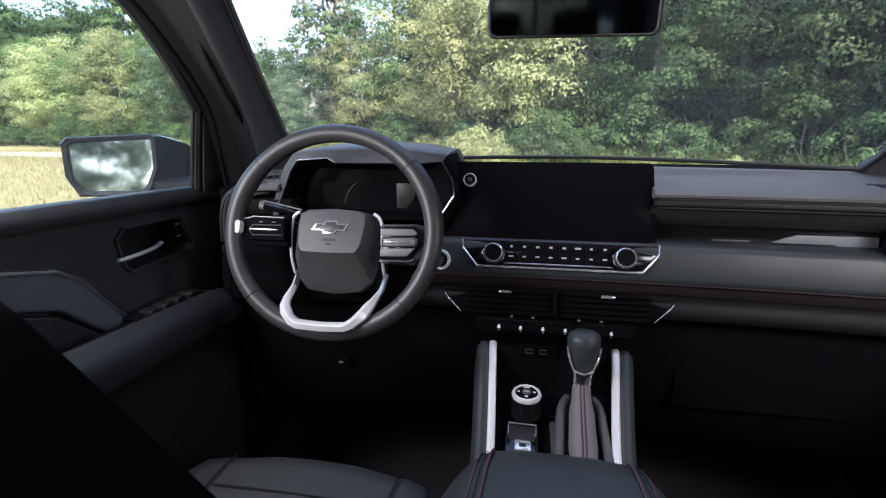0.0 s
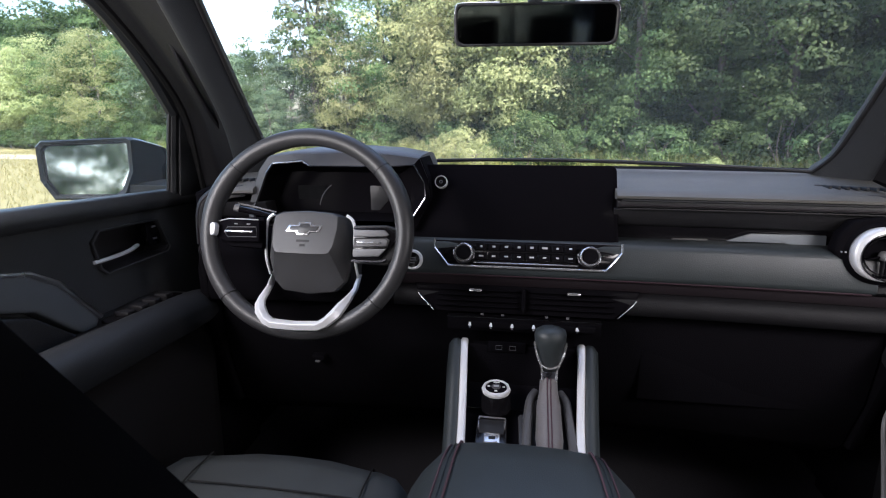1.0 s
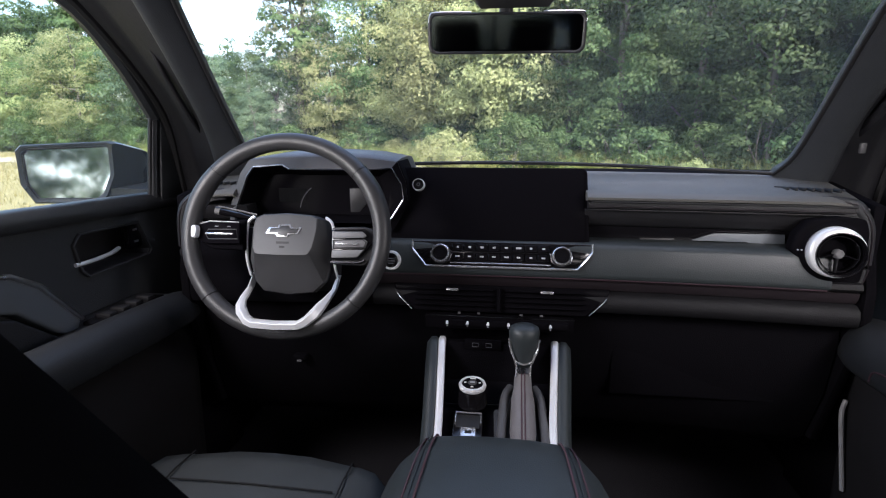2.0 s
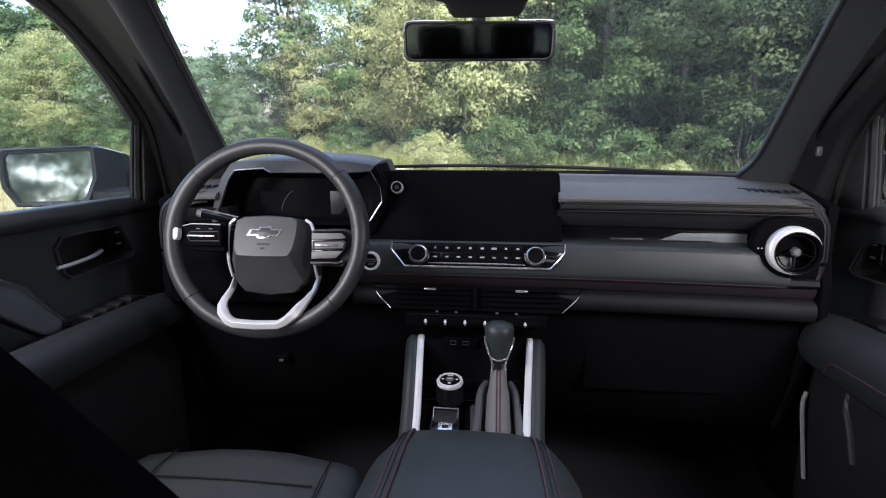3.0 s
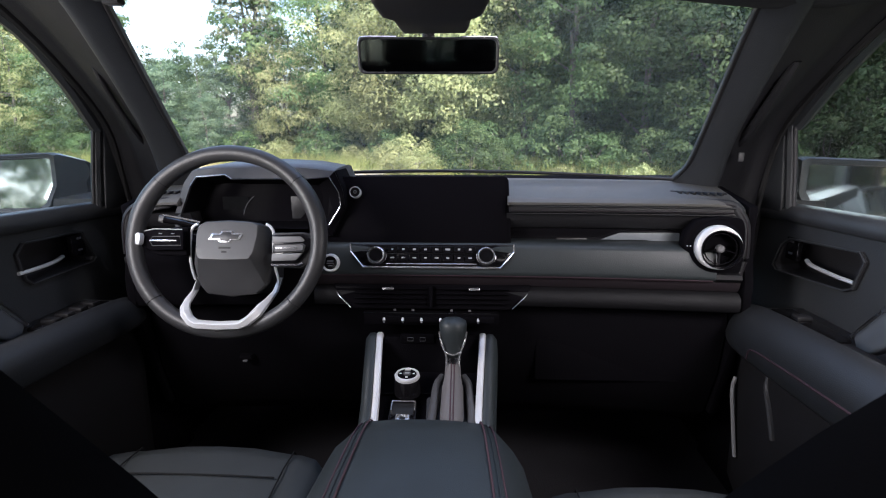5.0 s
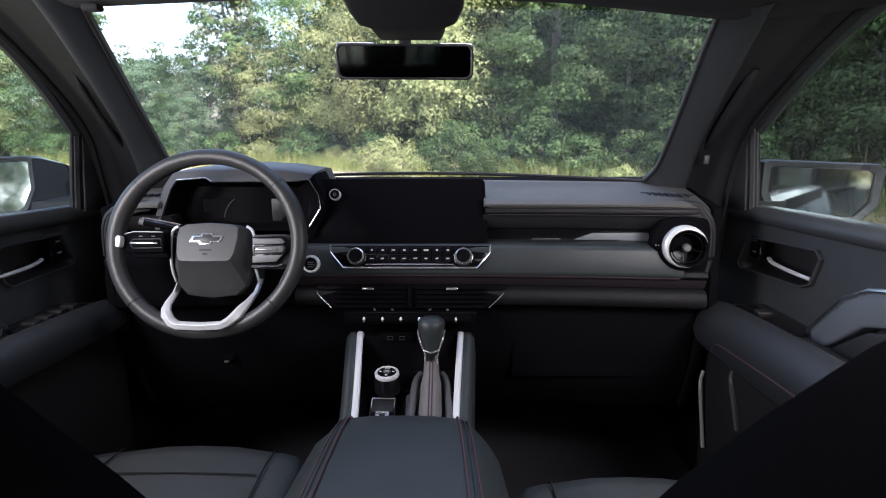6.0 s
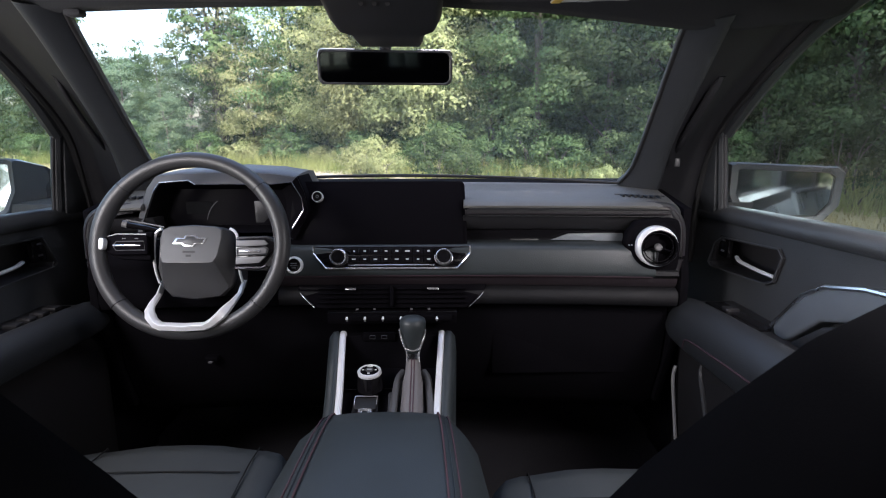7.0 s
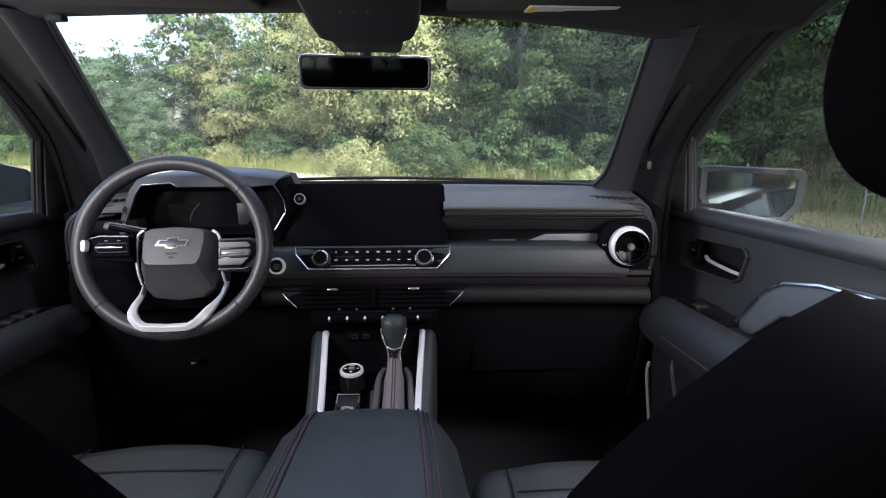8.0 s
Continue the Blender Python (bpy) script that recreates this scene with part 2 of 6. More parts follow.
def build_cab():
    solid("floor", box((0, 0.2, 0.55), (1.66, 2.9, 0.04), 0.004), CARPET, "black carpeted floor of a pickup cab", "floor")
    solid("wall_front", box((0, 1.62, 0.93), (1.66, 0.04, 0.72), 0.004), CARPET, "dark firewall behind the footwells", "wall")
    # rear wall round the back window
    bm = join(box((0, -1.2, 0.93), (1.66, 0.05, 0.74), 0.004), box((0, -1.2, 1.75), (1.66, 0.05, 0.12), 0.004), *[box((s * 0.735, -1.2, 1.495), (0.19, 0.05, 0.39), 0.004) for s in (-1, 1)])
    solid("wall_rear", bm, BLACK_PLASTIC, "dark rear cab wall with a window", "wall")
    w = new("window_2")
    w.location = (0, -1.2, 1.3)
    tagged(w, "tinted back window of the pickup cab", "window", "", "structure")
    pane = part("pane", box((0, -1.205, 1.495), (1.28, 0.006, 0.39), 0), BACK_GLASS, w)
    pane.visible_shadow = False
    for x in (-0.21, 0.21):
        part("window_frame", box((x, -1.198, 1.495), (0.022, 0.016, 0.388), 0.003), RUBBER, w)
    for s, n in ((-1, "wall_left"), (1, "wall_right")):
        solid(n, box((s * 0.835, 1.40, 0.96), (0.05, 0.50, 0.80), 0.004), BLACK_PLASTIC, "dark kick panel beside the footwell", "wall")
        solid(n + "_rear", box((s * 0.835, -0.56, 0.96), (0.05, 1.28, 0.80), 0.004), BLACK_PLASTIC, "dark rear door trim below the window", "wall")
    # roof lining: header lip, then the flat field
    xs = [-0.80, -0.66, -0.556, -0.3, -0.1, 0.1, 0.3, 0.556, 0.66, 0.83]
    prof = [(HEAD_Y + 0.02, -0.002), (HEAD_Y - 0.005, -0.012), (HEAD_Y - 0.03, -0.010), (HEAD_Y - 0.08, 0.01), (0.6, 0.03), (0.2, 0.045), (-0.6, 0.045), (-1.18, 0.01)]
    rows = []
    for x in xs:
        side = max(0.0, abs(x) - 0.62) / 0.17
        rows.append([(x, y, HEAD_Z + dz - 0.012 * min(1.1, abs(x) / 0.535) ** 2 * (y > 0.5) - 0.025 * (max(0.0, min(x, 0.60)) / 0.55) ** 2 * max(0.0, min(1.0, (y - 0.55) / 0.2)) + 0.022 * side) for y, dz in prof])
    top = [[(x, y, z + 0.05) for x, y, z in r] for r in rows]
    bm = loft([r + t[::-1] for r, t in zip(rows, top)], True)
    solid("ceiling", bm, HEADLINER, "dark cloth roof lining over the cab", "ceiling", angle=60)
    bm = join(box((0, 1.43, 1.375), (1.62, 0.40, 0.02), 0.003), box((-0.735, 1.42, 1.25), (0.15, 0.40, 0.02), 0.003), box((0.735, 1.42, 1.25), (0.15, 0.40, 0.02), 0.003))
    solid("cowl", bm, BLACK_PLASTIC, "dark cowl closing the dashboard to the body", "wall")
    # glass
    w = new("window_1")
    w.location = (0, 1.2, 1.41)
    tagged(w, "clear laminated windscreen above the dashboard", "windscreen", "", "structure")
    left, right = ws_edge(-1), ws_edge(1)
    rows = []
    for a, b in zip(left, right):
        a, b = Vector(a), Vector(b)
        rows.append([a.lerp(b, k / 12) + Vector((0, 0.065 * math.sin(math.pi * k / 12), 0.016 * math.sin(math.pi * k / 12))) for k in range(13)])
    pane = part("pane", loft(rows), GLASS, w)
    pane.visible_shadow = False
    # black printed band and seal round the glass
    part("seal", tube(curve_points([rows[0][k] + Vector((0, -0.004, 0.001)) for k in range(13)], 3), 0.0042, 8), RUBBER, w)
    for s in (-1, 1):
        part("seal", tube([Vector(p) + Vector((-s * 0.002, -0.004, 0)) for p in curve_points(ws_edge(s), 5)], 0.0042, 8), RUBBER, w)


def build_pillar(s):
    """Windscreen pillar between glass and door frame."""
    inner = curve_points([(s * 0.60, 1.19, 1.33)] + ws_edge(s), 4)
    outer = curve_points([(s * 0.80, 1.19, 1.20), (s * 0.79, 1.17, 1.30), (s * 0.79, 1.15, 1.42), (s * 0.785 + 0.008, 1.10, 1.545), (s * 0.785 + 0.02, 0.98, 1.655), (s * 0.785 + 0.03, 0.84, 1.745), (s * 0.78 + 0.03, 0.72, 1.79)], 4)
    rows, rest = [], []
    for i, (a, b) in enumerate(zip(inner, outer)):
        d = (b - a)
        c = 1.0 - 0.46 * i / (len(inner) - 1)
        back = Vector((-s * 0.25, -0.9, -0.35)).normalized()
        rows.append([a + Vector((0, 0.02, 0))] + [a + d * k * c + back * h for k, h in ((0.0, 0.004), (0.08, 0.016), (0.28, 0.038), (0.37, 0.045), (0.43, 0.046), (0.47, 0.042), (0.48, 0.030))] + [a + d * 0.48 * c + Vector((0, 0.02, 0))])
        rest.append([a + d * 0.46 * c + Vector((0, 0.02, 0))] + [a + d * k + back * h for k, h in ((0.46 * c, 0.038), (0.46 * c + 0.06, 0.034), (max(0.66, 0.46 * c + 0.09), 0.020), (0.74, 0.006), (0.80, 0.008), (0.86, 0.013), (0.94, 0.012), (1.0, 0.0))] + [b + Vector((0, 0.03, 0))])
    ob = thing("pillar_trim", (s * 0.69, 1.17, 1.3), "charcoal grained windscreen pillar cover beside the dashboard", "pillar trim", "pillar covers", "structure")
    part("cover", loft(rows, True), PILLAR, ob, "", 50)
    part("seal_carrier", loft(rest, True), BLACK_TRIM, ob, "matt black inner face towards the door", 50)
    # grab handle recess and its bright screw cap, as a slim moulding on the inner face
    p0, p1 = inner[11] * 0.52 + outer[11] * 0.48, inner[17] * 0.5 + outer[17] * 0.5
    off = Vector((-s * 0.012, -0.034, -0.012))
    path = curve_points([p0 + off * 0.6, p0.lerp(p1, 0.25) + off * 0.95, p0.lerp(p1, 0.75) + off * 0.95, p1 + off * 0.6], 5)
    part("assist_grip" if s > 0 else "moulding", tube(path, 0.011 if s > 0 else 0.006, 8), BLACK_TRIM, ob)
    if s > 0:
        part("screw_cap", box(p0 + off * 1.4 + Vector((0, -0.006, -0.02)), (0.012, 0.006, 0.02), 0.002), GREY_BUTTON_DARK, ob)
    # weather strip along the door opening
    part("weather_strip", tube([p + Vector((-s * 0.004, -0.012, -0.004)) for p in outer], 0.009, 8), RUBBER, ob)


def sill_z(y):
    return 1.352 + 0.03 * (1.05 - y)


def build_door(s, n):
    """Front door: trim panel, handle cup, armrest, sill, window frame, pane, outer skin."""
    X = s * 0.80
    d = thing("door_%d" % n, (X, 0.6, 0.56), "closed front door with charcoal trim and padded armrest", "door", "front doors", "structure")
    m = Matrix(((0, 0, s, X), (1, 0, 0, 0), (0, 1, 0, 0), (0, 0, 0, 1)))  # local x: ahead, y: up, z: outwards
    cup = [(0.832, 1.240), (0.822, 1.29), (0.84, 1.308), (0.985, 1.304), (1.015, 1.242), (1.005, 1.232), (0.845, 1.228)] if s < 0 else \
          [(0.842, 1.236), (0.826, 1.288), (0.84, 1.302), (1.03, 1.288), (1.055, 1.272), (1.075, 1.222), (1.06, 1.212), (0.862, 1.226)]
    # panel with the cup cut through
    bm = bmesh.new()
    outer = [(0.10, 0.57), (0.10, sill_z(0.10) - 0.012), (0.45, sill_z(0.45) - 0.012), (0.8, sill_z(0.8) - 0.012), (1.14, sill_z(1.14) - 0.012), (1.30, sill_z(1.30) - 0.012), (1.31, 1.2), (1.31, 0.9), (1.31, 0.57), (0.6, 0.57)]
    ov = [bm.verts.new((*p, 0)) for p in outer]
    cv = [bm.verts.new((*p, 0)) for p in cup]
    es = [bm.edges.new((ov[i], ov[(i + 1) % len(ov)])) for i in range(len(ov))] + [bm.edges.new((cv[i], cv[(i + 1) % len(cv)])) for i in range(len(cv))]
    bmesh.ops.triangle_fill(bm, edges=es, use_beauty=True, use_dissolve=False)
    geo = bmesh.ops.extrude_face_region(bm, geom=list(bm.faces))
    bmesh.ops.translate(bm, vec=(0, 0, 0.045), verts=[v for v in geo["geom"] if isinstance(v, bmesh.types.BMVert)])
    bmesh.ops.transform(bm, matrix=m, verts=bm.verts)
    part("trim_panel", bm, DOOR_TRIM, d)
    # rolled sill pad
    rows = []
    for k in range(13):
        y = 0.10 + (1.29 - 0.10) * k / 12
        z = sill_z(y)
        rows.append([(X - s * dx, y, z + dz) for dx, dz in ((-0.05, -0.04), (-0.05, 0.008), (-0.02, 0.012), (0.004, 0.008), (0.016, -0.006), (0.014, -0.020), (0.0, -0.028))])
    part("sill_pad", loft(rows, True), DOOR_TRIM, d, "", 60)
    # handle cup
    cy = sum(p[0] for p in cup) / len(cup)
    cz = sum(p[1] for p in cup) / len(cup)
    rows = [[m @ Vector((cy + (p[0] - cy) * k, cz + (p[1] - cz) * k, h)) for p in cup] for k, h in ((1.10, -0.002), (1.09, -0.006), (1.0, -0.005), (0.96, 0.004), (0.9, 0.035), (0.88, 0.04))]
    bm = loft(rows, True, False)
    bm.verts.ensure_lookup_table()
    bm.faces.new(bm.verts[-len(cup):])
    hc = part("handle_cup", bm, PLASTIC, d, "dark moulded handle recess", 30)
    part("cup_rim", tube([m @ Vector((cy + (p[0] - cy) * 1.06, cz + (p[1] - cz) * 1.06, -0.006)) for p in cup], 0.0022, 6, 1, (1, 0, 0), True), DOOR_TRIM, hc)
    yA, yB, zH = (0.82, 0.935, 1.256) if s < 0 else (0.842, 0.985, 1.248)
    pts = [(X - s * 0.004, yA - 0.005, zH - 0.002), (X - s * 0.008, yA + 0.03, zH - 0.001), (X - s * 0.002, yB - 0.03, zH), (X + s * 0.012, yB + 0.01, zH + 0.002)]
    part("handle", tube(curve_points(pts, 4), 0.0050, 8, 0.8), SILVER, hc, "bright chrome release lever")
    part("lock_switch", box((X + s * 0.004, yB + 0.045, zH + 0.020), (0.012, 0.04, 0.05), 0.003), GLOSS, hc)
    for dz in (-0.01, 0.016):
        part("print_mark", box((X - s * 0.003, yB + 0.045, zH + 0.02 + dz), (0.002, 0.012, 0.004), 0), MARK_DIM, hc)
    # satin sweep behind the armrest
    sw = [(0.12, 1.315), (0.40, 1.312), (0.58, 1.297), (0.66, 1.278), (0.705, 1.25), (0.775, 1.165), (0.762, 1.14), (0.735, 1.148), (0.66, 1.215), (0.60, 1.235), (0.30, 1.235), (0.12, 1.24)]
    m2 = Matrix(((0, 0, s, s * 0.762), (1, 0, 0, 0), (0, 1, 0, 0), (0, 0, 0, 1)))
    sweep = part("satin_sweep", prism(sw, m2, 0.036, 0.006, 3), SWEEP, d, "satin sweep of trim round the armrest")
    part("sweep_edge", tube([(s * 0.762, y, z) for y, z in sw[:6]], 0.0045, 8), SATIN, sweep)
    part("bolster", prism([(0.12, 1.232), (0.60, 1.228), (0.655, 1.208), (0.73, 1.146), (0.70, 1.06), (0.12, 1.06)], m2, 0.036, 0.006, 3), SOFT, d)
    # padded armrest beside a dark switch shelf, nose forward
    part("switch_shelf", prism([(0.12, 0.0), (0.955, 0.0), (0.97, 0.012), (0.97, 0.03), (0.12, 0.03)], Matrix(((0, 0, s, s * 0.70), (1, 0, 0, 0), (0, 1, 0, 1.121), (0, 0, 0, 1))), 0.102, 0.003), PLASTIC, d)
    rows = []
    for y, zt, k, h in ((0.12, 1.195, 1, 0.115), (0.40, 1.19, 1, 0.115), (0.65, 1.18, 1, 0.112), (0.80, 1.174, 1, 0.110), (0.90, 1.169, 1, 0.106), (0.945, 1.165, 0.97, 0.10), (0.970, 1.159, 0.86, 0.088), (0.984, 1.150, 0.66, 0.07), (0.990, 1.138, 0.4, 0.045)):
        c = [(0.088, -0.05), (0.090, -0.014), (0.098, -0.003), (0.110, 0), (0.126, -0.007), (0.142, -0.020), (0.155, -0.040), (0.161, -0.062), (0.159, 0.012 - h), (0.148, -h), (0.10, -h)]
        kx, kz = (1.0, 1.0) if s > 0 else (0.72, 0.68)
        rows.append([(X - s * (0.112 + k * kx * (o - 0.112)), y, zt + max(q, -h) * kz) for o, q in c])
    arm = part("armrest", loft(rows, True), ARM, d, "padded leather armrest with red seam" if s > 0 else "", 60)
    if s > 0:
        seam = [(X - o, y, z) for o, y, z in ((0.1625, 0.42, 1.122), (0.1625, 0.66, 1.114), (0.1622, 0.78, 1.108), (0.1615, 0.845, 1.103), (0.160, 0.866, 1.094), (0.158, 0.872, 1.075))]
        part("stitching", tube(curve_points(seam, 4), 0.0022, 6), PLUM_THREAD, arm)
    # window switches
    sp = part("switch_panel", box((X - s * 0.058, 0.86, 1.153), (0.046, 0.17, 0.010), 0.004), GLOSS, d)
    for y in (0.83, 0.865, 0.90, 0.935) if s < 0 else (0.90,):
        part("switch", box((X - s * 0.058, y - 0.02, 1.161), (0.03, 0.022, 0.01), 0.003), PLASTIC, sp)
    # lower panel and its pull
    rows = []
    for y, w in ((0.12, 0.11), (0.60, 0.11), (0.85, 0.115), (0.965, 0.112), (1.005, 0.10), (1.03, 0.06)):
        rows.append([(X + s * a, y, z) for a, z in ((0, 1.08), (-w * 0.7, 1.078), (-w, 1.04), (-w * 0.95, 0.90), (-w * 0.9, 0.72), (-w * 0.4, 0.60), (0, 0.58))])
    part("lower_panel", loft(rows, True), BLACK_PLASTIC_DOOR, d, "", 50)
    if s > 0:
        for y, z0, z1, r, mt in ((0.985, 0.967, 0.80, 0.0045, GREY_BUTTON), (0.866, 1.035, 0.92, 0.006, GREY_BUTTON_DARK)):
            part("pull_strip", tube(curve_points([(X - 0.108, y + 0.004, z0 + 0.01), (X - 0.114, y, z0 - 0.02), (X - 0.114, y - 0.018, (z0 + z1) / 2), (X - 0.110, y - 0.036, z1)], 4), r, 8), mt, d)
    # dark sheet over the trim's front end, standing in for footwell shade
    part("dark_trim_sheet", box((X - s * 0.004, 1.165, 0.825), (0.016, 0.29, 0.51), 0.004), BLACK_PLASTIC, d)
    # sail panel and window frame
    sail = [(1.155, sill_z(1.15) - 0.02), (1.065, sill_z(1.06) - 0.01), (1.083, 1.45), (1.098, 1.54), (1.16, 1.50)]
    m3 = Matrix(((0, 0, s, s * 0.785), (1, 0, 0, 0), (0, 1, 0, 0), (0, 0, 0, 1)))
    part("sail_panel", prism(sail, m3, 0.03, 0.004), PILLAR, d)
    fr = [(s * 0.80, 1.055, sill_z(1.05)), (s * 0.80, 1.072, 1.44), (s * 0.797, 1.088, 1.535)]
    part("window_frame", tube(fr, 0.011, 8), PILLAR, d, "slim dark window frame")
    fr = [(s * 0.80, 1.044, sill_z(1.05)), (s * 0.80, 1.061, 1.44), (s * 0.797, 1.076, 1.53)]
    part("window_seal", tube(fr, 0.004, 8), PLASTIC, d)
    top = curve_points([(s * 0.80 + 0.006, 1.088, 1.535), (s * 0.80 + 0.02, 0.98, 1.645), (s * 0.795 + 0.03, 0.84, 1.735), (s * 0.79 + 0.03, 0.6, 1.79), (s * 0.78, 0.12, 1.80)], 5)
    part("window_frame", tube(top, 0.016, 8), PILLAR, d)
    pane = [(s * 0.806, 1.06, sill_z(1.06) - 0.02)] + [(s * 0.806, p.y, p.z) for p in top] + [(s * 0.806, 0.12, sill_z(0.1) - 0.02)]
    bm = bmesh.new()
    bm.faces.new([bm.verts.new(p) for p in pane])
    bmesh.ops.triangulate(bm, faces=bm.faces)
    p = part("pane", bm, SIDE_GLASS, d, "clear side window glass")
    p.visible_shadow = False
    # painted skin outside
    rows = []
    for y in (0.10, 0.4, 0.8, 1.15):
        rows.append([(s * a, y, z) for a, z in ((0.85, sill_z(y) - 0.03), (0.88, 1.28), (0.905, 1.1), (0.90, 0.8), (0.875, 0.55), (0.85, 0.55))])
    part("outer_skin", loft(rows, True), PAINT, d, "silver painted outer door skin", 60)


BLACK_PLASTIC_DOOR = material("door_lower_plastic", (0.014, 0.0135, 0.015), 0.7, bump=0.25, bump_scale=600, spec=0.15)
# dark vinyl, lowered further for the shade under the dashboard
KNEE = material("shaded_knee_vinyl", (0.0075, 0.0072, 0.0088), 0.62, bump=0.2, bump_scale=500, spec=0.3)
SWEEP = material("satin_sweep_grey", (0.17, 0.19, 0.215), 0.36, 0.25, vary=0.06)
SATIN = material("satin_metal", (0.72, 0.73, 0.75), 0.28, 1.0, vary=0.04, wear=0.05)
NAME_PLATE = material("dim_plate", (0.06, 0.058, 0.058), 0.45, vary=0.1)
build_cab()
for s in (-1, 1):
    build_pillar(s)
build_door(-1, 1)
build_door(1, 2)


PRIVACY = material("dark_side_glass", (0.012, 0.014, 0.016), 0.05, vary=0.02, wear=0)


def build_side(s):
    """Cab side and load bed behind the front door, as the door mirrors show it."""
    b = thing("body_side", (s * 0.88, -1.2, 0.5), "silver painted pickup cab side and load bed", "vehicle body", "truck sides", "structure")
    rows = []
    for y in (0.09, -0.3, -0.8, -1.25):
        rows.append([(s * a, y, z) for a, z in ((0.82, 1.375), (0.86, 1.37), (0.885, 1.28), (0.905, 1.1), (0.90, 0.8), (0.875, 0.55), (0.82, 0.55))])
    part("rear_door_skin", loft(rows, True), PAINT, b, "", 60)
    rows = []
    for y in (-1.27, -1.9, -2.9):
        rows.append([(s * a, y, z) for a, z in ((0.82, 1.36), (0.90, 1.355), (0.915, 1.25), (0.92, 1.0), (0.90, 0.6), (0.82, 0.55))])
    part("bed_side", loft(rows, True), PAINT, b, "", 60)
    part("roof_rail", tube(curve_points([(s * 0.78, 0.2, 1.81), (s * 0.78, -0.7, 1.81), (s * 0.79, -1.22, 1.74)], 4), 0.03, 8), PAINT, b)
    part("rear_side_glass", loft([[(s * 0.812, y, 1.372), (s * 0.816, y, 1.372), (s * 0.806, y, 1.80), (s * 0.802, y, 1.80)] for y in (0.0, -1.02)], True), PRIVACY, b, "dark tinted rear side window")
    part("belt_strip", tube([(s * 0.868, 0.09, 1.372), (s * 0.868, -1.25, 1.372)], 0.008, 6), RUBBER, b)
    part("center_pillar", box((s * 0.795, 0.06, 1.58), (0.035, 0.12, 0.46), 0.01), PILLAR, b)
    part("rear_pillar", box((s * 0.795, -1.12, 1.58), (0.04, 0.22, 0.46), 0.01), PILLAR, b)


for s in (-1, 1):
    build_side(s)


# ---- dashboard ----
def lip_y(x):
    return 1.0 - 0.03 * (x / 0.65) ** 2


def pad_y(x):
    """Front of the top pad, set back behind the cluster and the screen."""
    if -0.555 < x < 0.166:
        return 1.085
    return lip_y(x)


def dash_skin(prof, x0, x1, n, back=None):
    """Profile (offset from the lip, height) swept along x, closed behind."""
    rows = []
    for k in range(n + 1):
        x = x0 + (x1 - x0) * k / n
        y = lip_y(x)
        r = [(x, y + a, z) for a, z in prof]
        r += [(x, y + (back or 0.16), prof[-1][1]), (x, y + (back or 0.16), prof[0][1])]
        rows.append(r)
    return loft(rows, True)


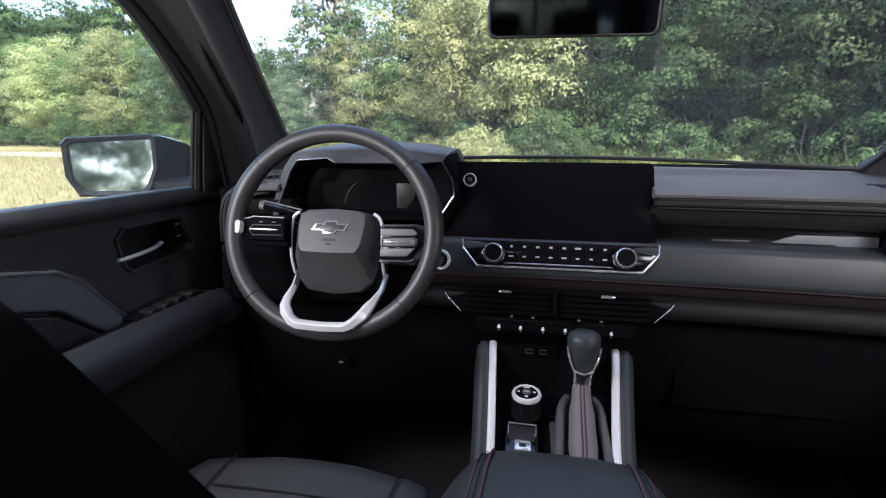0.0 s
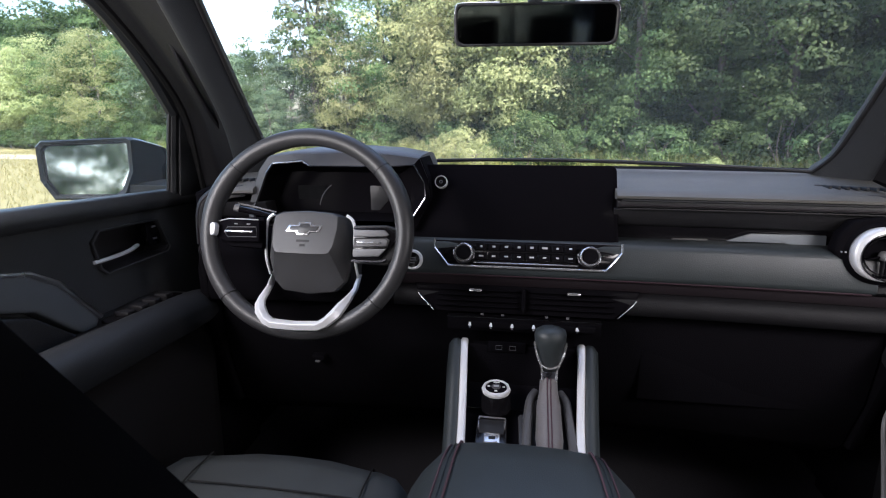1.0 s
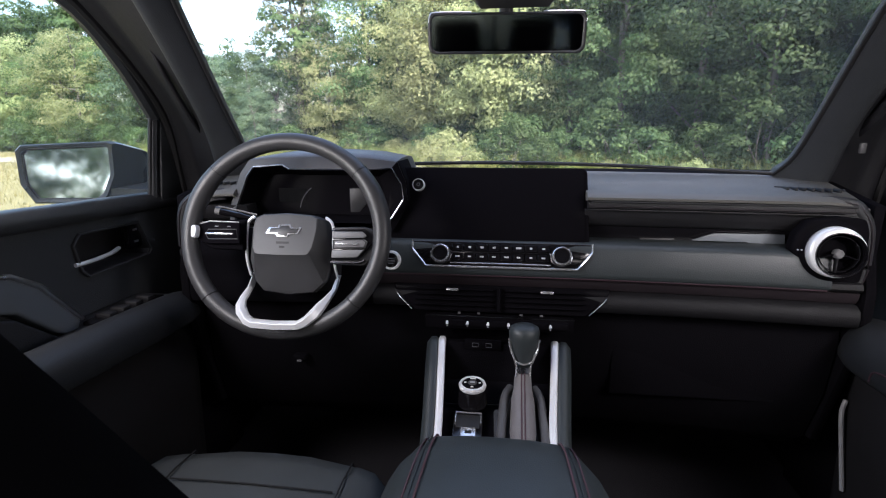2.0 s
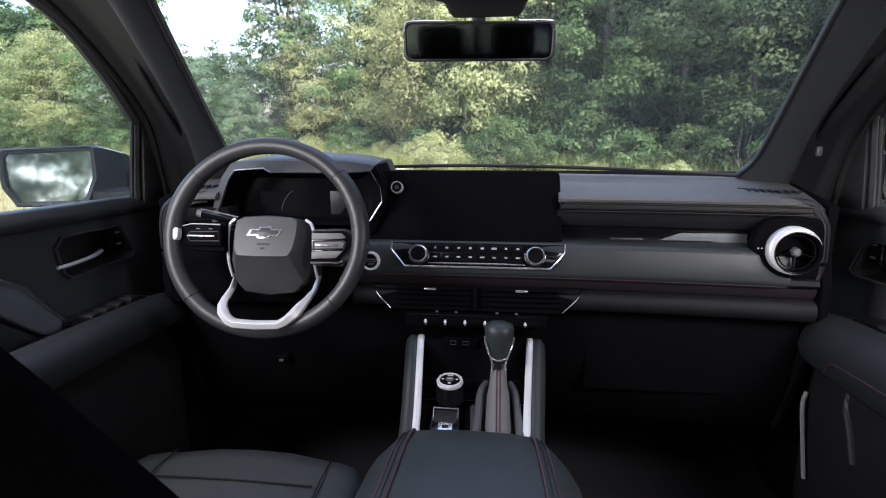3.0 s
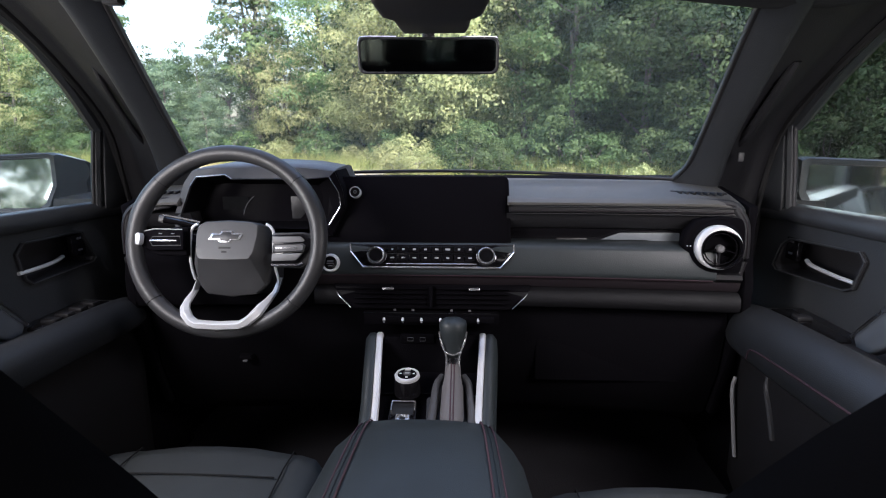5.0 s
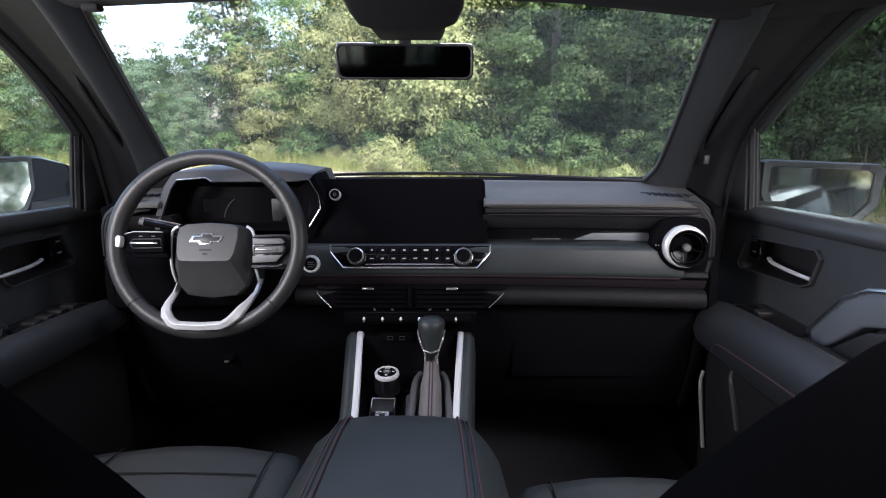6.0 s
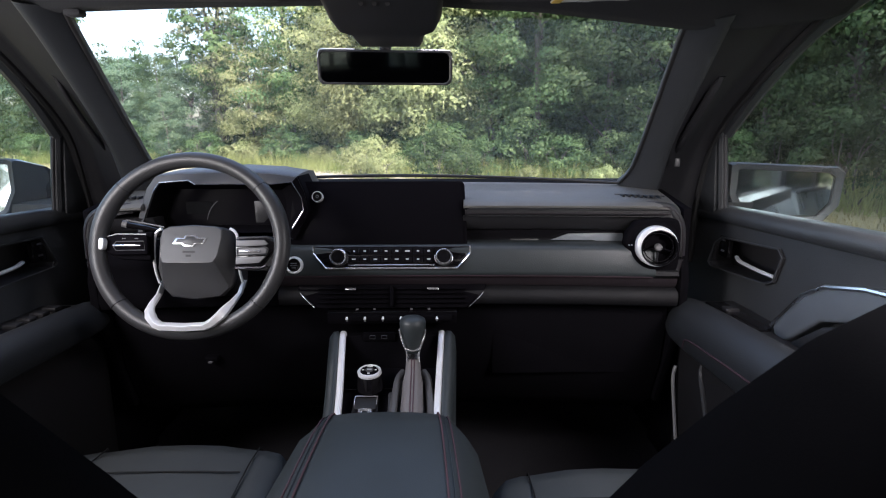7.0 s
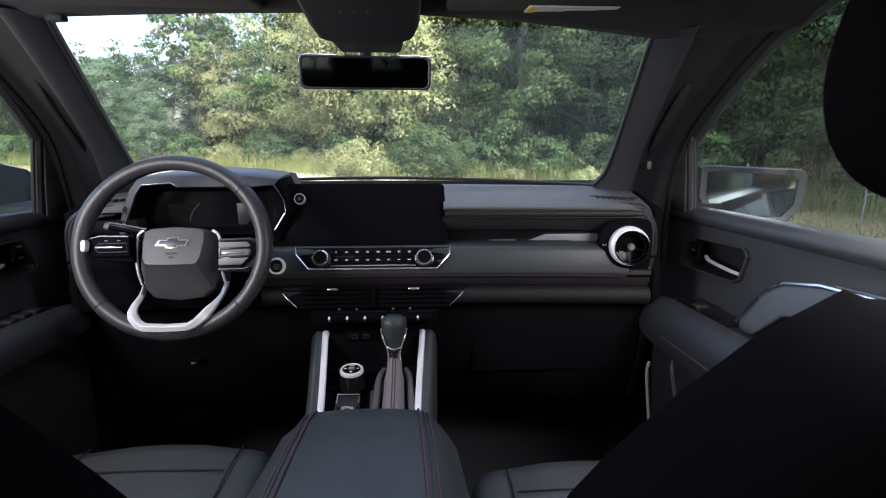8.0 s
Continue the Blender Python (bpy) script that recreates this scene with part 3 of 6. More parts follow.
def build_dash():
    d = thing("dashboard", (0, 1.15, 0.75), "charcoal pickup dashboard with stitched padding and gloss black inserts", "dashboard")
    # top pad to the windscreen
    rows = []
    for x in [-0.665, -0.64, -0.61, -0.58, -0.556, -0.554] + [-0.5 + 0.06 * k for k in range(11)] + [0.165, 0.167, 0.2] + [0.26 + 0.05 * k for k in range(7)] + [0.6, 0.625, 0.645, 0.660]:
        y = pad_y(x) + 0.014 * max(0.0, (x - 0.60) / 0.06) ** 2
        b = 1.165 + 0.085 * math.cos(min(abs(x) / 0.6, 1) * math.pi / 2)
        e = max(0, abs(x) - 0.60) / 0.065
        rows.append([(x, y + 0.006, 1.366 - 0.012 * e), (x, y - 0.002, 1.369 - 0.012 * e), (x, y - 0.003, 1.374 - 0.013 * e), (x, y + 0.004, 1.380 - 0.014 * e), (x, y + 0.02, 1.384 - 0.012 * e),
                     (x, y + 0.06, 1.389 - 0.006 * e), (x, b - 0.05, 1.398), (x, b + 0.03, 1.404), (x, b + 0.03, 1.352)])
    top = part("top_pad", loft(rows, True), DASH_TOP, d, "grey grained top pad with stitched lip", 50)
    # darker front strip puts the shading below the lip into colour
    part("lip_shade", dash_skin([(0.006, 1.3655), (-0.001, 1.364), (-0.002, 1.358), (0.0, 1.353), (0.01, 1.350)], 0.17, 0.655, 14, 0.08), PLASTIC, top)
    for dz, r, mt in ((1.3655, 0.0022, RUBBER), (1.3565, 0.0012, PURPLE_TRIM), (1.350, 0.0018, RUBBER)):
        part("seam", tube([(x, lip_y(x) - 0.0022, dz) for x in [0.175 + 0.46 * k / 16 for k in range(17)]], r, 6), mt, top)
    # speaker slats at the corners
    for s in (-1, 1):
        for k in range(7):
            part("defrost_slat", box((s * (0.548 + 0.012 * k), 1.045 - 0.006 * k, 1.391), (0.005, 0.022, 0.006), 0.001, 1, None), RUBBER, top)
        part("defrost_rim", tube([(s * (0.535 + 0.1 * t), 1.062 - 0.05 * t, 1.3915) for t in (0, 0.5, 1)], 0.0022, 6), PLASTIC, top)
    # passenger side: upper face, gloss recess, shelf pad
    for x0, x1, s in ((0.165, 0.655, 1), (-0.655, -0.535, -1)):
        part("upper_face", dash_skin([(0.004, 1.349), (0.010, 1.338), (0.022, 1.318), (0.034, 1.312)], x0, x1, 14, 0.12), PLASTIC, d)
        part("gloss_insert", dash_skin([(0.036, 1.314), (0.037, 1.30), (0.036, 1.278)], x0, x1, 14, 0.12), GLOSS, d, "piano black insert strip")
    # bevelled grey inlay on the insert, a dim name plate beside it
    part("inlay", prism([(0.374, 1.2895), (0.400, 1.2995), (0.4157, 1.3048), (0.544, 1.3048), (0.546, 1.2765), (0.4866, 1.2765), (0.478, 1.2885)], Matrix.Translation((0, 1.018, 0)) @ pose(0, 0, 0, 90, 0, 0), 0.006, 0.001), INLAY, d, "smooth blue-grey inlay")
    part("name_plate", box((0.313, 1.028, 1.2845), (0.066, 0.004, 0.011), 0.001), NAME_PLATE, d)
    # rolled mid pad
    mid = [(0.03, 1.287), (0.006, 1.287), (-0.010, 1.284), (-0.018, 1.279), (-0.0215, 1.272), (-0.027, 1.245), (-0.0305, 1.226), (-0.030, 1.2195), (-0.026, 1.2145), (-0.016, 1.211), (0.0, 1.210)]
    pad = part("mid_pad", dash_skin(mid, -0.262, 0.600, 20, 0.14), LEATHER, d, "slate leather pad with plum seam", 50)
    part("seam", tube([(x, lip_y(x) - 0.0272, 1.2145) for x in [-0.255 + 0.85 * k / 22 for k in range(23)]], 0.0015, 6), PLUM_THREAD, pad)
    part("pad_tail", dash_skin([(0.0, 1.229), (-0.026, 1.2285), (-0.030, 1.2195), (-0.026, 1.2145), (-0.016, 1.211), (0.0, 1.210)], 0.6002, 0.652, 3, 0.1), KNEE, pad, "", 50)
    part("plum_band", dash_skin([(-0.018, 1.210), (-0.016, 1.198), (-0.010, 1.188)], -0.262, 0.655, 18, 0.1), PURPLE_TRIM, pad)
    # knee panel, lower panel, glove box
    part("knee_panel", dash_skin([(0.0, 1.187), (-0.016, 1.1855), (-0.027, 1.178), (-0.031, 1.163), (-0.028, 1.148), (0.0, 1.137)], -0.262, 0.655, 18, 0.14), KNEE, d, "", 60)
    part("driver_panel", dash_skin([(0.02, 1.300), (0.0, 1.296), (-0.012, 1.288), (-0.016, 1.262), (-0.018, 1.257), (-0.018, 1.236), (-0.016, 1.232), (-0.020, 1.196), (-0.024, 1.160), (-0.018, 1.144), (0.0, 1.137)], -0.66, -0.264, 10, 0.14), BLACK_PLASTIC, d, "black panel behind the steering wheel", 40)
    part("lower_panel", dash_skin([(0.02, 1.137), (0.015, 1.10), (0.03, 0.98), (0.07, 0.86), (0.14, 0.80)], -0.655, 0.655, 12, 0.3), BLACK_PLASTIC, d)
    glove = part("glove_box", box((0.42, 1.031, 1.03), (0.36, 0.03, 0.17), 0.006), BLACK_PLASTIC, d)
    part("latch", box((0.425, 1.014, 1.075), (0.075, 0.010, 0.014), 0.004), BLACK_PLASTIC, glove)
    # rounded ends
    for s in (-1, 1):
        ends = [(s * 0.585, 1.374), (s * 0.632, 1.371), (s * 0.658, 1.357), (s * 0.671, 1.328), (s * 0.675, 1.28), (s * 0.674, 1.238), (s * 0.660, 1.210)]
        ends = [(x - (0.014 if s > 0 and x > 0.64 else 0), z) for x, z in ends]
        inner = [(x - s * 0.022 * min(1, (abs(x) - 0.585) / 0.05), z - 0.014 if k < 3 else z) for k, (x, z) in enumerate(ends)]
        deep = (0.994, 0.982, 0.971, 0.967, 0.966, 0.966, 0.968)
        part("end_roll", tube(curve_points([(x, y, z) for (x, z), y in zip(ends, deep)], 5), 0.010, 10), SOFT, d)
        part("end_seam", tube(curve_points([(x, y - 0.0105, z) for (x, z), y in zip(ends, deep)], 5), 0.0013, 6), PURPLE_TRIM, d)
        part("end_pad", loft([[(a.x, a.y + 0.010, a.z), (a.x, a.y - 0.004, a.z), (b.x, b.y, b.z), (b.x, b.y + 0.012, b.z)] for a, b in zip(curve_points([(x, y, z) for (x, z), y in zip(ends, deep)], 5), curve_points([(x, y, z) for (x, z), y in zip(inner, deep)], 5))], True), SOFT, d, "padded end of the dashboard", 50)
        part("end_seam", tube(curve_points([(x, y - 0.0008, z) for (x, z), y in zip(inner, deep)], 5), 0.0013, 6), RUBBER, d)
        part("end_cap", prism([(0.99 - 1, 1.37), (0.16, 1.40), (0.16, 0.86), (0.05, 0.86), (-0.03, 1.13), (-0.03, 1.21), (-0.01, 1.28)], Matrix(((0, 0, s, s * 0.660), (1, 0, 0, 0.975), (0, 1, 0, 0), (0, 0, 0, 1))), 0.02, 0.005), BLACK_PLASTIC, d)


def build_vent(s):
    c = Vector((0.594, 0.944, 1.289))
    f = facing(c, 5, -s * 10)
    v = thing("air_vent", c, "round air vent with a bright ring and dark spokes", "air vent")
    part("surround", prism([(0.529, 1.288), (0.551, 1.2586), (0.570, 1.240), (0.597, 1.222), (0.630, 1.213), (0.652, 1.216), (0.660, 1.235), (0.662, 1.32), (0.648, 1.346), (0.60, 1.350), (0.552, 1.342), (0.535, 1.318)], Matrix.Translation((0, 0.985, 0)) @ pose(0, 0, 0, 90, 0, 0), 0.027, 0.006, 3), BLACK_PLASTIC, v)
    f = f @ Matrix.Diagonal((0.85, 0.87, 1, 1))
    part("socket", lathe([(0.064, -0.03), (0.062, -0.004), (0.055, 0.000), (0.052, -0.006)], f), BLACK_PLASTIC, v)
    # the barrel sits off centre, so that the ring shows as a crescent
    off = Vector((s * 0.0062, -0.0036, 0))
    g = f @ Matrix.Translation(off)
    rows = []
    for k in range(48):
        d = Vector((math.cos(2 * math.pi * k / 48), math.sin(2 * math.pi * k / 48), 0))
        o, q = d * 0.0528, off + d * 0.0455
        rows.append([f @ (a + Vector((0, 0, h))) for a, h in ((o, -0.02), (o, 0.004), (o.lerp(q, 0.12), 0.0105), (o.lerp(q, 0.4), 0.0140), (q, 0.0150), (q, -0.02))])
    part("ring", loft(rows, True, False, True), SILVER, v, "bright silver ring, broad on one side", 50)
    part("inner_ring", lathe([(0.0466, -0.02), (0.0466, 0.0140), (0.0458, 0.0172), (0.0442, 0.0176), (0.0425, 0.012), (0.0415, 0.0)], g, 48), GLOSS, v)
    part("barrel", lathe([(0.0415, 0.006), (0.041, -0.012), (0.040, -0.04), (0.0, -0.042)], g), GLASS_BLACK, v)
    part("core_ring", lathe([(0.0372, 0.000), (0.0375, 0.006), (0.0355, 0.006), (0.0353, 0.0)], g), GLOSS, v)
    for deg in (268, 195, 345):
        p = g @ pose(0, 0, 0, 0, 0, deg)
        part("spoke", box((0.022, 0, 0.0), (0.036, 0.0030, 0.010), 0.001, 1, p), BLACK_TRIM if deg == 268 else BLACK_PLASTIC, v)
    for k in (-0.022, 0.0, 0.020):
        part("slat", box((0, k, -0.026), (0.066, 0.003, 0.014), 0.001, 1, g), GLASS_BLACK, v)
    part("hub", lathe([(0.0, 0.009), (0.0065, 0.009), (0.0095, 0.006), (0.010, -0.004)], g, 20), KEY_GREY, v)
    for k in (0, 1):
        part("index_dot", box((-s * (0.062 + 0.007 * k), 0.001, 0.006), (0.003, 0.003, 0.003), 0.0005, 1, f), MARK, v)


HOOD = material("hood_vinyl", (0.064, 0.064, 0.068), 0.5, bump=0.2, bump_scale=700)


def build_cluster():
    c = thing("instrument_cluster", (-0.38, 1.0, 1.3), "hooded driver display, switched off, with bright edging", "instrument cluster")
    out = [(-0.575, 1.300), (-0.572, 1.345), (-0.548, 1.415), (-0.528, 1.441), (-0.47, 1.447), (-0.36, 1.450), (-0.27, 1.447), (-0.212, 1.440), (-0.194, 1.40), (-0.190, 1.363), (-0.219, 1.300)]
    inn = [(-0.560, 1.315), (-0.556, 1.345), (-0.531, 1.408), (-0.516, 1.4285), (-0.452, 1.433), (-0.437, 1.424), (-0.27, 1.424), (-0.222, 1.428), (-0.201, 1.395), (-0.197, 1.365), (-0.228, 1.315)]
    def row(p, y, lean=0.0):
        return [(x, y + lean * (z - 1.30), z) for x, z in p]
    mid = [(-0.535, 1.325), (-0.53, 1.345), (-0.512, 1.395), (-0.50, 1.408), (-0.452, 1.410), (-0.437, 1.408), (-0.29, 1.408), (-0.262, 1.406), (-0.252, 1.38), (-0.252, 1.35), (-0.268, 1.325)]
    def swell(y, h):
        return [(x, y, z + h * (z > 1.42) * (1 - 0.6 * ((x + 0.37) / 0.2) ** 2)) for x, z in out]
    hood = [[(x * 0.97 - 0.01, 1.20, min(z, 1.40)) for x, z in out], swell(1.165, 0.006), swell(1.12, 0.012), swell(1.05, 0.009), swell(1.005, 0.003), row(out, 0.985, 0.12)]
    part("hood", loft(hood, True, False), HOOD, c, "grained vinyl hood", 45)
    def band(i, j):
        rows = []
        for (xo, zo), (xi, zi) in list(zip(out, inn))[i:j]:
            lo, li = 0.12 * (zo - 1.30), 0.12 * (zi - 1.30)
            rows.append([(xo, 0.986 + lo, zo), (xo, 0.982 + lo, zo), (xi, 0.976 + li, zi), (xi, 0.985 + li, zi)])
        return loft(rows, True)
    part("rim_band", band(0, 8), HOOD, c, "grey vinyl band around the display", 40)
    part("rim_band", band(7, 11), GLASS_BLACK, c, "gloss black side band", 30)
    part("bezel", loft([row(inn, 0.984, 0.12), row(mid, 1.03, 0.15)], True, False), BLACK_PLASTIC, c)
    bm = bmesh.new()
    bm.faces.new([bm.verts.new((x, y + 0.001, z)) for x, y, z in row(mid, 1.03, 0.15)])
    bmesh.ops.triangulate(bm, faces=bm.faces)
    g = part("display", bm, GLASS_BLACK, c, "dark switched-off display glass")
    part("edge_trim", tube([(x, 0.9755 + 0.12 * (z - 1.3), z) for x, z in inn[2:8]], 0.0014, 8), DARK_CHROME, c)
    part("edge_trim", tube([(x, 0.9755 + 0.12 * (z - 1.3), z) for x, z in inn[3:6]], 0.0017, 8), CHROME, c)
    part("edge_trim", tube([(x, 0.9755 + 0.12 * (z - 1.3), z) for x, z in inn[7:10]], 0.0014, 8), DARK_CHROME, c)
    part("edge_trim", tube([(-0.197, 0.9765, 1.365), (-0.222, 0.9765, 1.327)], 0.0017, 8), SATIN, c, "bright polished edge")
    side = [(-0.210, 1.441), (-0.1925, 1.401), (-0.1885, 1.363), (-0.2175, 1.300)]
    part("side_blade", loft([[(x - 0.012, 0.986 + 0.12 * (z - 1.3), z), (x, 0.986 + 0.12 * (z - 1.3), z), (x + 0.001, 1.10, z), (x - 0.012, 1.10, z)] for x, z in side], True), BLACK_PLASTIC, c)
    # gauge rim, and faint plates that paint a smeared reflection on the off display
    arc = [(-0.372 + 0.067 * math.cos(radians(a)), 1.0375, 1.326 + 0.067 * math.sin(radians(a))) for a in range(125, 182, 6)]
    part("gauge_arc", tube(arc, 0.0011, 6), KEY_GREY, g)
    part("faint_plate", prism([(-0.324, 1.321), (-0.312, 1.321), (-0.287, 1.350), (-0.284, 1.381), (-0.3245, 1.381)], Matrix.Translation((0, 1.0375, 0)) @ pose(0, 0, 0, 90), 0.002, 0.0005), MARK_DIM_2, g)
    part("faint_plate", box((-0.455, 1.0395, 1.352), (0.062, 0.002, 0.055), 0.001), GREY_OFF, g)


MARK_DIM_2 = material("faint_panel", (0.020, 0.020, 0.022), 0.5, vary=0.9, scale=45)
GREY_OFF = material("faint_panel_dark", (0.011, 0.011, 0.012), 0.7, vary=0.4, scale=60, spec=0.05)


def build_screen():
    s = thing("infotainment_screen", (-0.03, 1.03, 1.28), "wide black touch screen, switched off, on the dashboard", "screen")
    tilt = 16.7
    f = facing((-0.031, 0.995, 1.277), tilt)
    pts = [(-0.208, 0.002)] + [(0.2045, 0.0), (0.2065, 0.004), (0.2005, 0.146), (0.1975, 0.152), (0.1915, 0.1555)] + [(-0.197, 0.1555), (-0.2005, 0.150)]
    part("housing", prism(pts, f @ Matrix.Translation((0, 0, -0.022)), 0.026, 0.004, 3), GLASS_BLACK, s)
    part("display", prism([(-0.198, 0.006), (0.198, 0.006), (0.193, 0.148), (-0.190, 0.148)], f @ Matrix.Translation((0, 0, 0.0035)), 0.0025, 0.001), GLASS_BLACK, s, "unlit black glass")
    k = f @ Matrix.Translation((-0.140, 0.117, 0.006))
    kn = part("volume_knob", lathe([(0.0128, 0), (0.0128, 0.010), (0.0122, 0.0128), (0.0112, 0.0128), (0.0106, 0.010), (0.0, 0.010)], k, 32), SILVER, s, "round knob with a bright rim")
    part("knob_face", lathe([(0.0107, 0.0102), (0.0100, 0.0112), (0.0, 0.0112)], k, 24), GLOSS, kn)
    part("print_mark", lathe([(0.0038, 0.0114), (0.0030, 0.0118), (0.0022, 0.0114)], k, 18), MARK_DIM, kn)


def build_climate():
    c = thing("climate_panel", (0, 0.98, 1.225), "gloss black climate control strip with two rotary knobs", "control panel")
    f = facing((0, 0.965, 1.2355), 22) @ Matrix.Diagonal((0.973, 0.94, 1, 1))
    # local y: height along the slope, 0 at the base
    pts = [(-0.182, 0.053), (-0.182, 0.036), (-0.152, 0.0), (0.154, 0.0), (0.184, 0.036), (0.184, 0.053)]
    part("fascia", prism(pts, f @ Matrix.Translation((0, 0, -0.02)), 0.022, 0.002), GLOSS, c)
    edge = [(-0.183, 0.054), (-0.183, 0.036), (-0.153, -0.001), (0.155, -0.001), (0.185, 0.036), (0.185, 0.054)]
    part("edge_trim", tube([f @ Vector((x, y, 0.003)) for x, y in edge], 0.0022, 8), CHROME, c, "bright outline trim")
    part("lower_bar", box((0.0, 0.007, 0.004), (0.205, 0.003, 0.004), 0.001, 1, f), CHROME, c)
    for x in (-0.122, 0.123):
        k = f @ Matrix.Translation((x, 0.025, 0.001))
        kn = part("rotary_knob", lathe([(0.022, 0), (0.0215, 0.004), (0.0195, 0.005), (0.0195, 0.018), (0.018, 0.021), (0.0155, 0.021), (0.0145, 0.017), (0.0, 0.017)], k, 36), PLASTIC, c, "dark rotary knob with a bright rim")
        part("rim", lathe([(0.0196, 0.017), (0.0192, 0.0205), (0.0178, 0.0218), (0.0164, 0.0216), (0.0158, 0.0185)], k, 36), CHROME, kn, "thin bright rim")
        part("base_ring", lathe([(0.0226, 0.0), (0.0220, 0.0046), (0.0208, 0.0050), (0.0204, 0.0040)], k, 36), DARK_CHROME, kn)
        part("knob_face", lathe([(0.0150, 0.0175), (0.014, 0.019), (0.0, 0.019)], k, 28), GLOSS, kn)
        part("index_dot", box((-0.021, 0.004, 0.006), (0.003, 0.003, 0.002), 0.0005, 1, k), MARK, kn)
    for r, y in ((0, 0.041), (1, 0.021)):
        for i in range(8):
            x = -0.0875 + 0.025 * i
            b = part("button", box((x, y, 0.003), (0.0236, 0.0155, 0.004), 0.001, 1, f), GLOSS, c)
            w = (0.004, 0.006, 0.007, 0.006, 0.007, 0.011, 0.005, 0.006)[i] if r == 0 else (0.009, 0.007, 0.008, 0.007, 0.009, 0.007, 0.006, 0.008)[i]
            part("print_mark", box((x, y, 0.0054), (w, 0.0042 if r == 0 else 0.0032, 0.0006), 0, 1, f), MARK, b)
    part("divider", box((0.0, 0.0305, 0.0045), (0.20, 0.0012, 0.002), 0, 1, f), DARK_CHROME, c)


def build_start():
    c = Vector((-0.221, 0.967, 1.243))
    f = facing(c, 12)
    b = thing("start_button", c, "round engine start button with a silver ring", "button")
    part("ring", lathe([(0.0205, -0.006), (0.0195, 0.005), (0.0185, 0.006), (0.0150, 0.006), (0.0145, 0.001)], f, 32), SILVER, b)
    cap = part("cap", lathe([(0.0158, 0.0), (0.0150, 0.004), (0.0, 0.0045)], f, 32), GLOSS, b)
    for y, w in ((0.004, 0.014), (-0.001, 0.016), (-0.006, 0.010)):
        part("print_mark", box((0, y, 0.0048), (w, 0.0026, 0.0006), 0, 1, f), MARK_DIM, cap)


def build_center_vents():
    v = thing("center_vents", (0, 0.96, 1.13), "twin slim dashboard air vents with chrome tabs", "air vent")
    f = facing((0, 0.954, 1.143), 20) @ Matrix.Diagonal((0.965, 0.95, 1, 1))
    pts = [(-0.228, 0.058), (-0.222, 0.04), (-0.178, 0.0), (0.178, 0.0), (0.222, 0.04), (0.228, 0.058)]
    part("housing", prism(pts, f @ Matrix.Translation((0, 0, -0.03)), 0.026, 0.003), GLASS_BLACK, v)
    for s in (-1, 1):
        part("edge_trim", tube(curve_points([f @ Vector((s * 0.219, 0.038, 0.001)), f @ Vector((s * 0.213, 0.030, 0.001)), f @ Vector((s * 0.205, 0.022, 0.002)), f @ Vector((s * 0.184, 0.002, 0.002))], 4), 0.0009, 8), SATIN, v, "thin chrome edging")
        for k in range(4):
            part("slat", box((s * 0.095, 0.046 - 0.011 * k, 0.002), (0.165, 0.0022, 0.012), 0.001, 1, f), GLASS_BLACK, v)
        part("tab", box((s * 0.098, 0.046, 0.010), (0.026, 0.006, 0.006), 0.0015, 2, f), CHROME, v)
    part("divider", box((0, 0.028, 0.004), (0.008, 0.05, 0.008), 0.002, 1, f), BLACK_PLASTIC, v)
    # row of toggle keys below
    t = thing("toggle_row", (0, 0.955, 1.1), "row of six chrome-tipped toggle switches", "switch row")
    part("fascia", box((0, 0.965, 1.120), (0.30, 0.022, 0.030), 0.003), GLASS_BLACK, t)
    part("edge_trim", box((0, 0.9535, 1.134), (0.30, 0.002, 0.002), 0), DARK_CHROME, t)
    for k in range(6):
        x = -0.1035 + 0.0414 * k
        key = part("toggle", box((x + 0.0207 if k < 5 else x + 0.018, 0.950, 1.121), (0.034, 0.010, 0.014), 0.002), BLACK_PLASTIC, t)
        part("toggle_tip", tube([(x, 0.949, 1.124), (x, 0.945, 1.119), (x, 0.946, 1.1145)], [0.0022, 0.0036, 0.0022], 8), SILVER, key, "small chrome tip")
    for x in (-0.08, -0.04, 0.045, 0.085):
        part("print_mark", box((x, 0.9535, 1.1405), (0.006, 0.001, 0.004), 0), MARK_DIM, t)


build_dash()
build_vent(1)
build_cluster()
build_screen()
build_climate()
build_start()
build_center_vents()


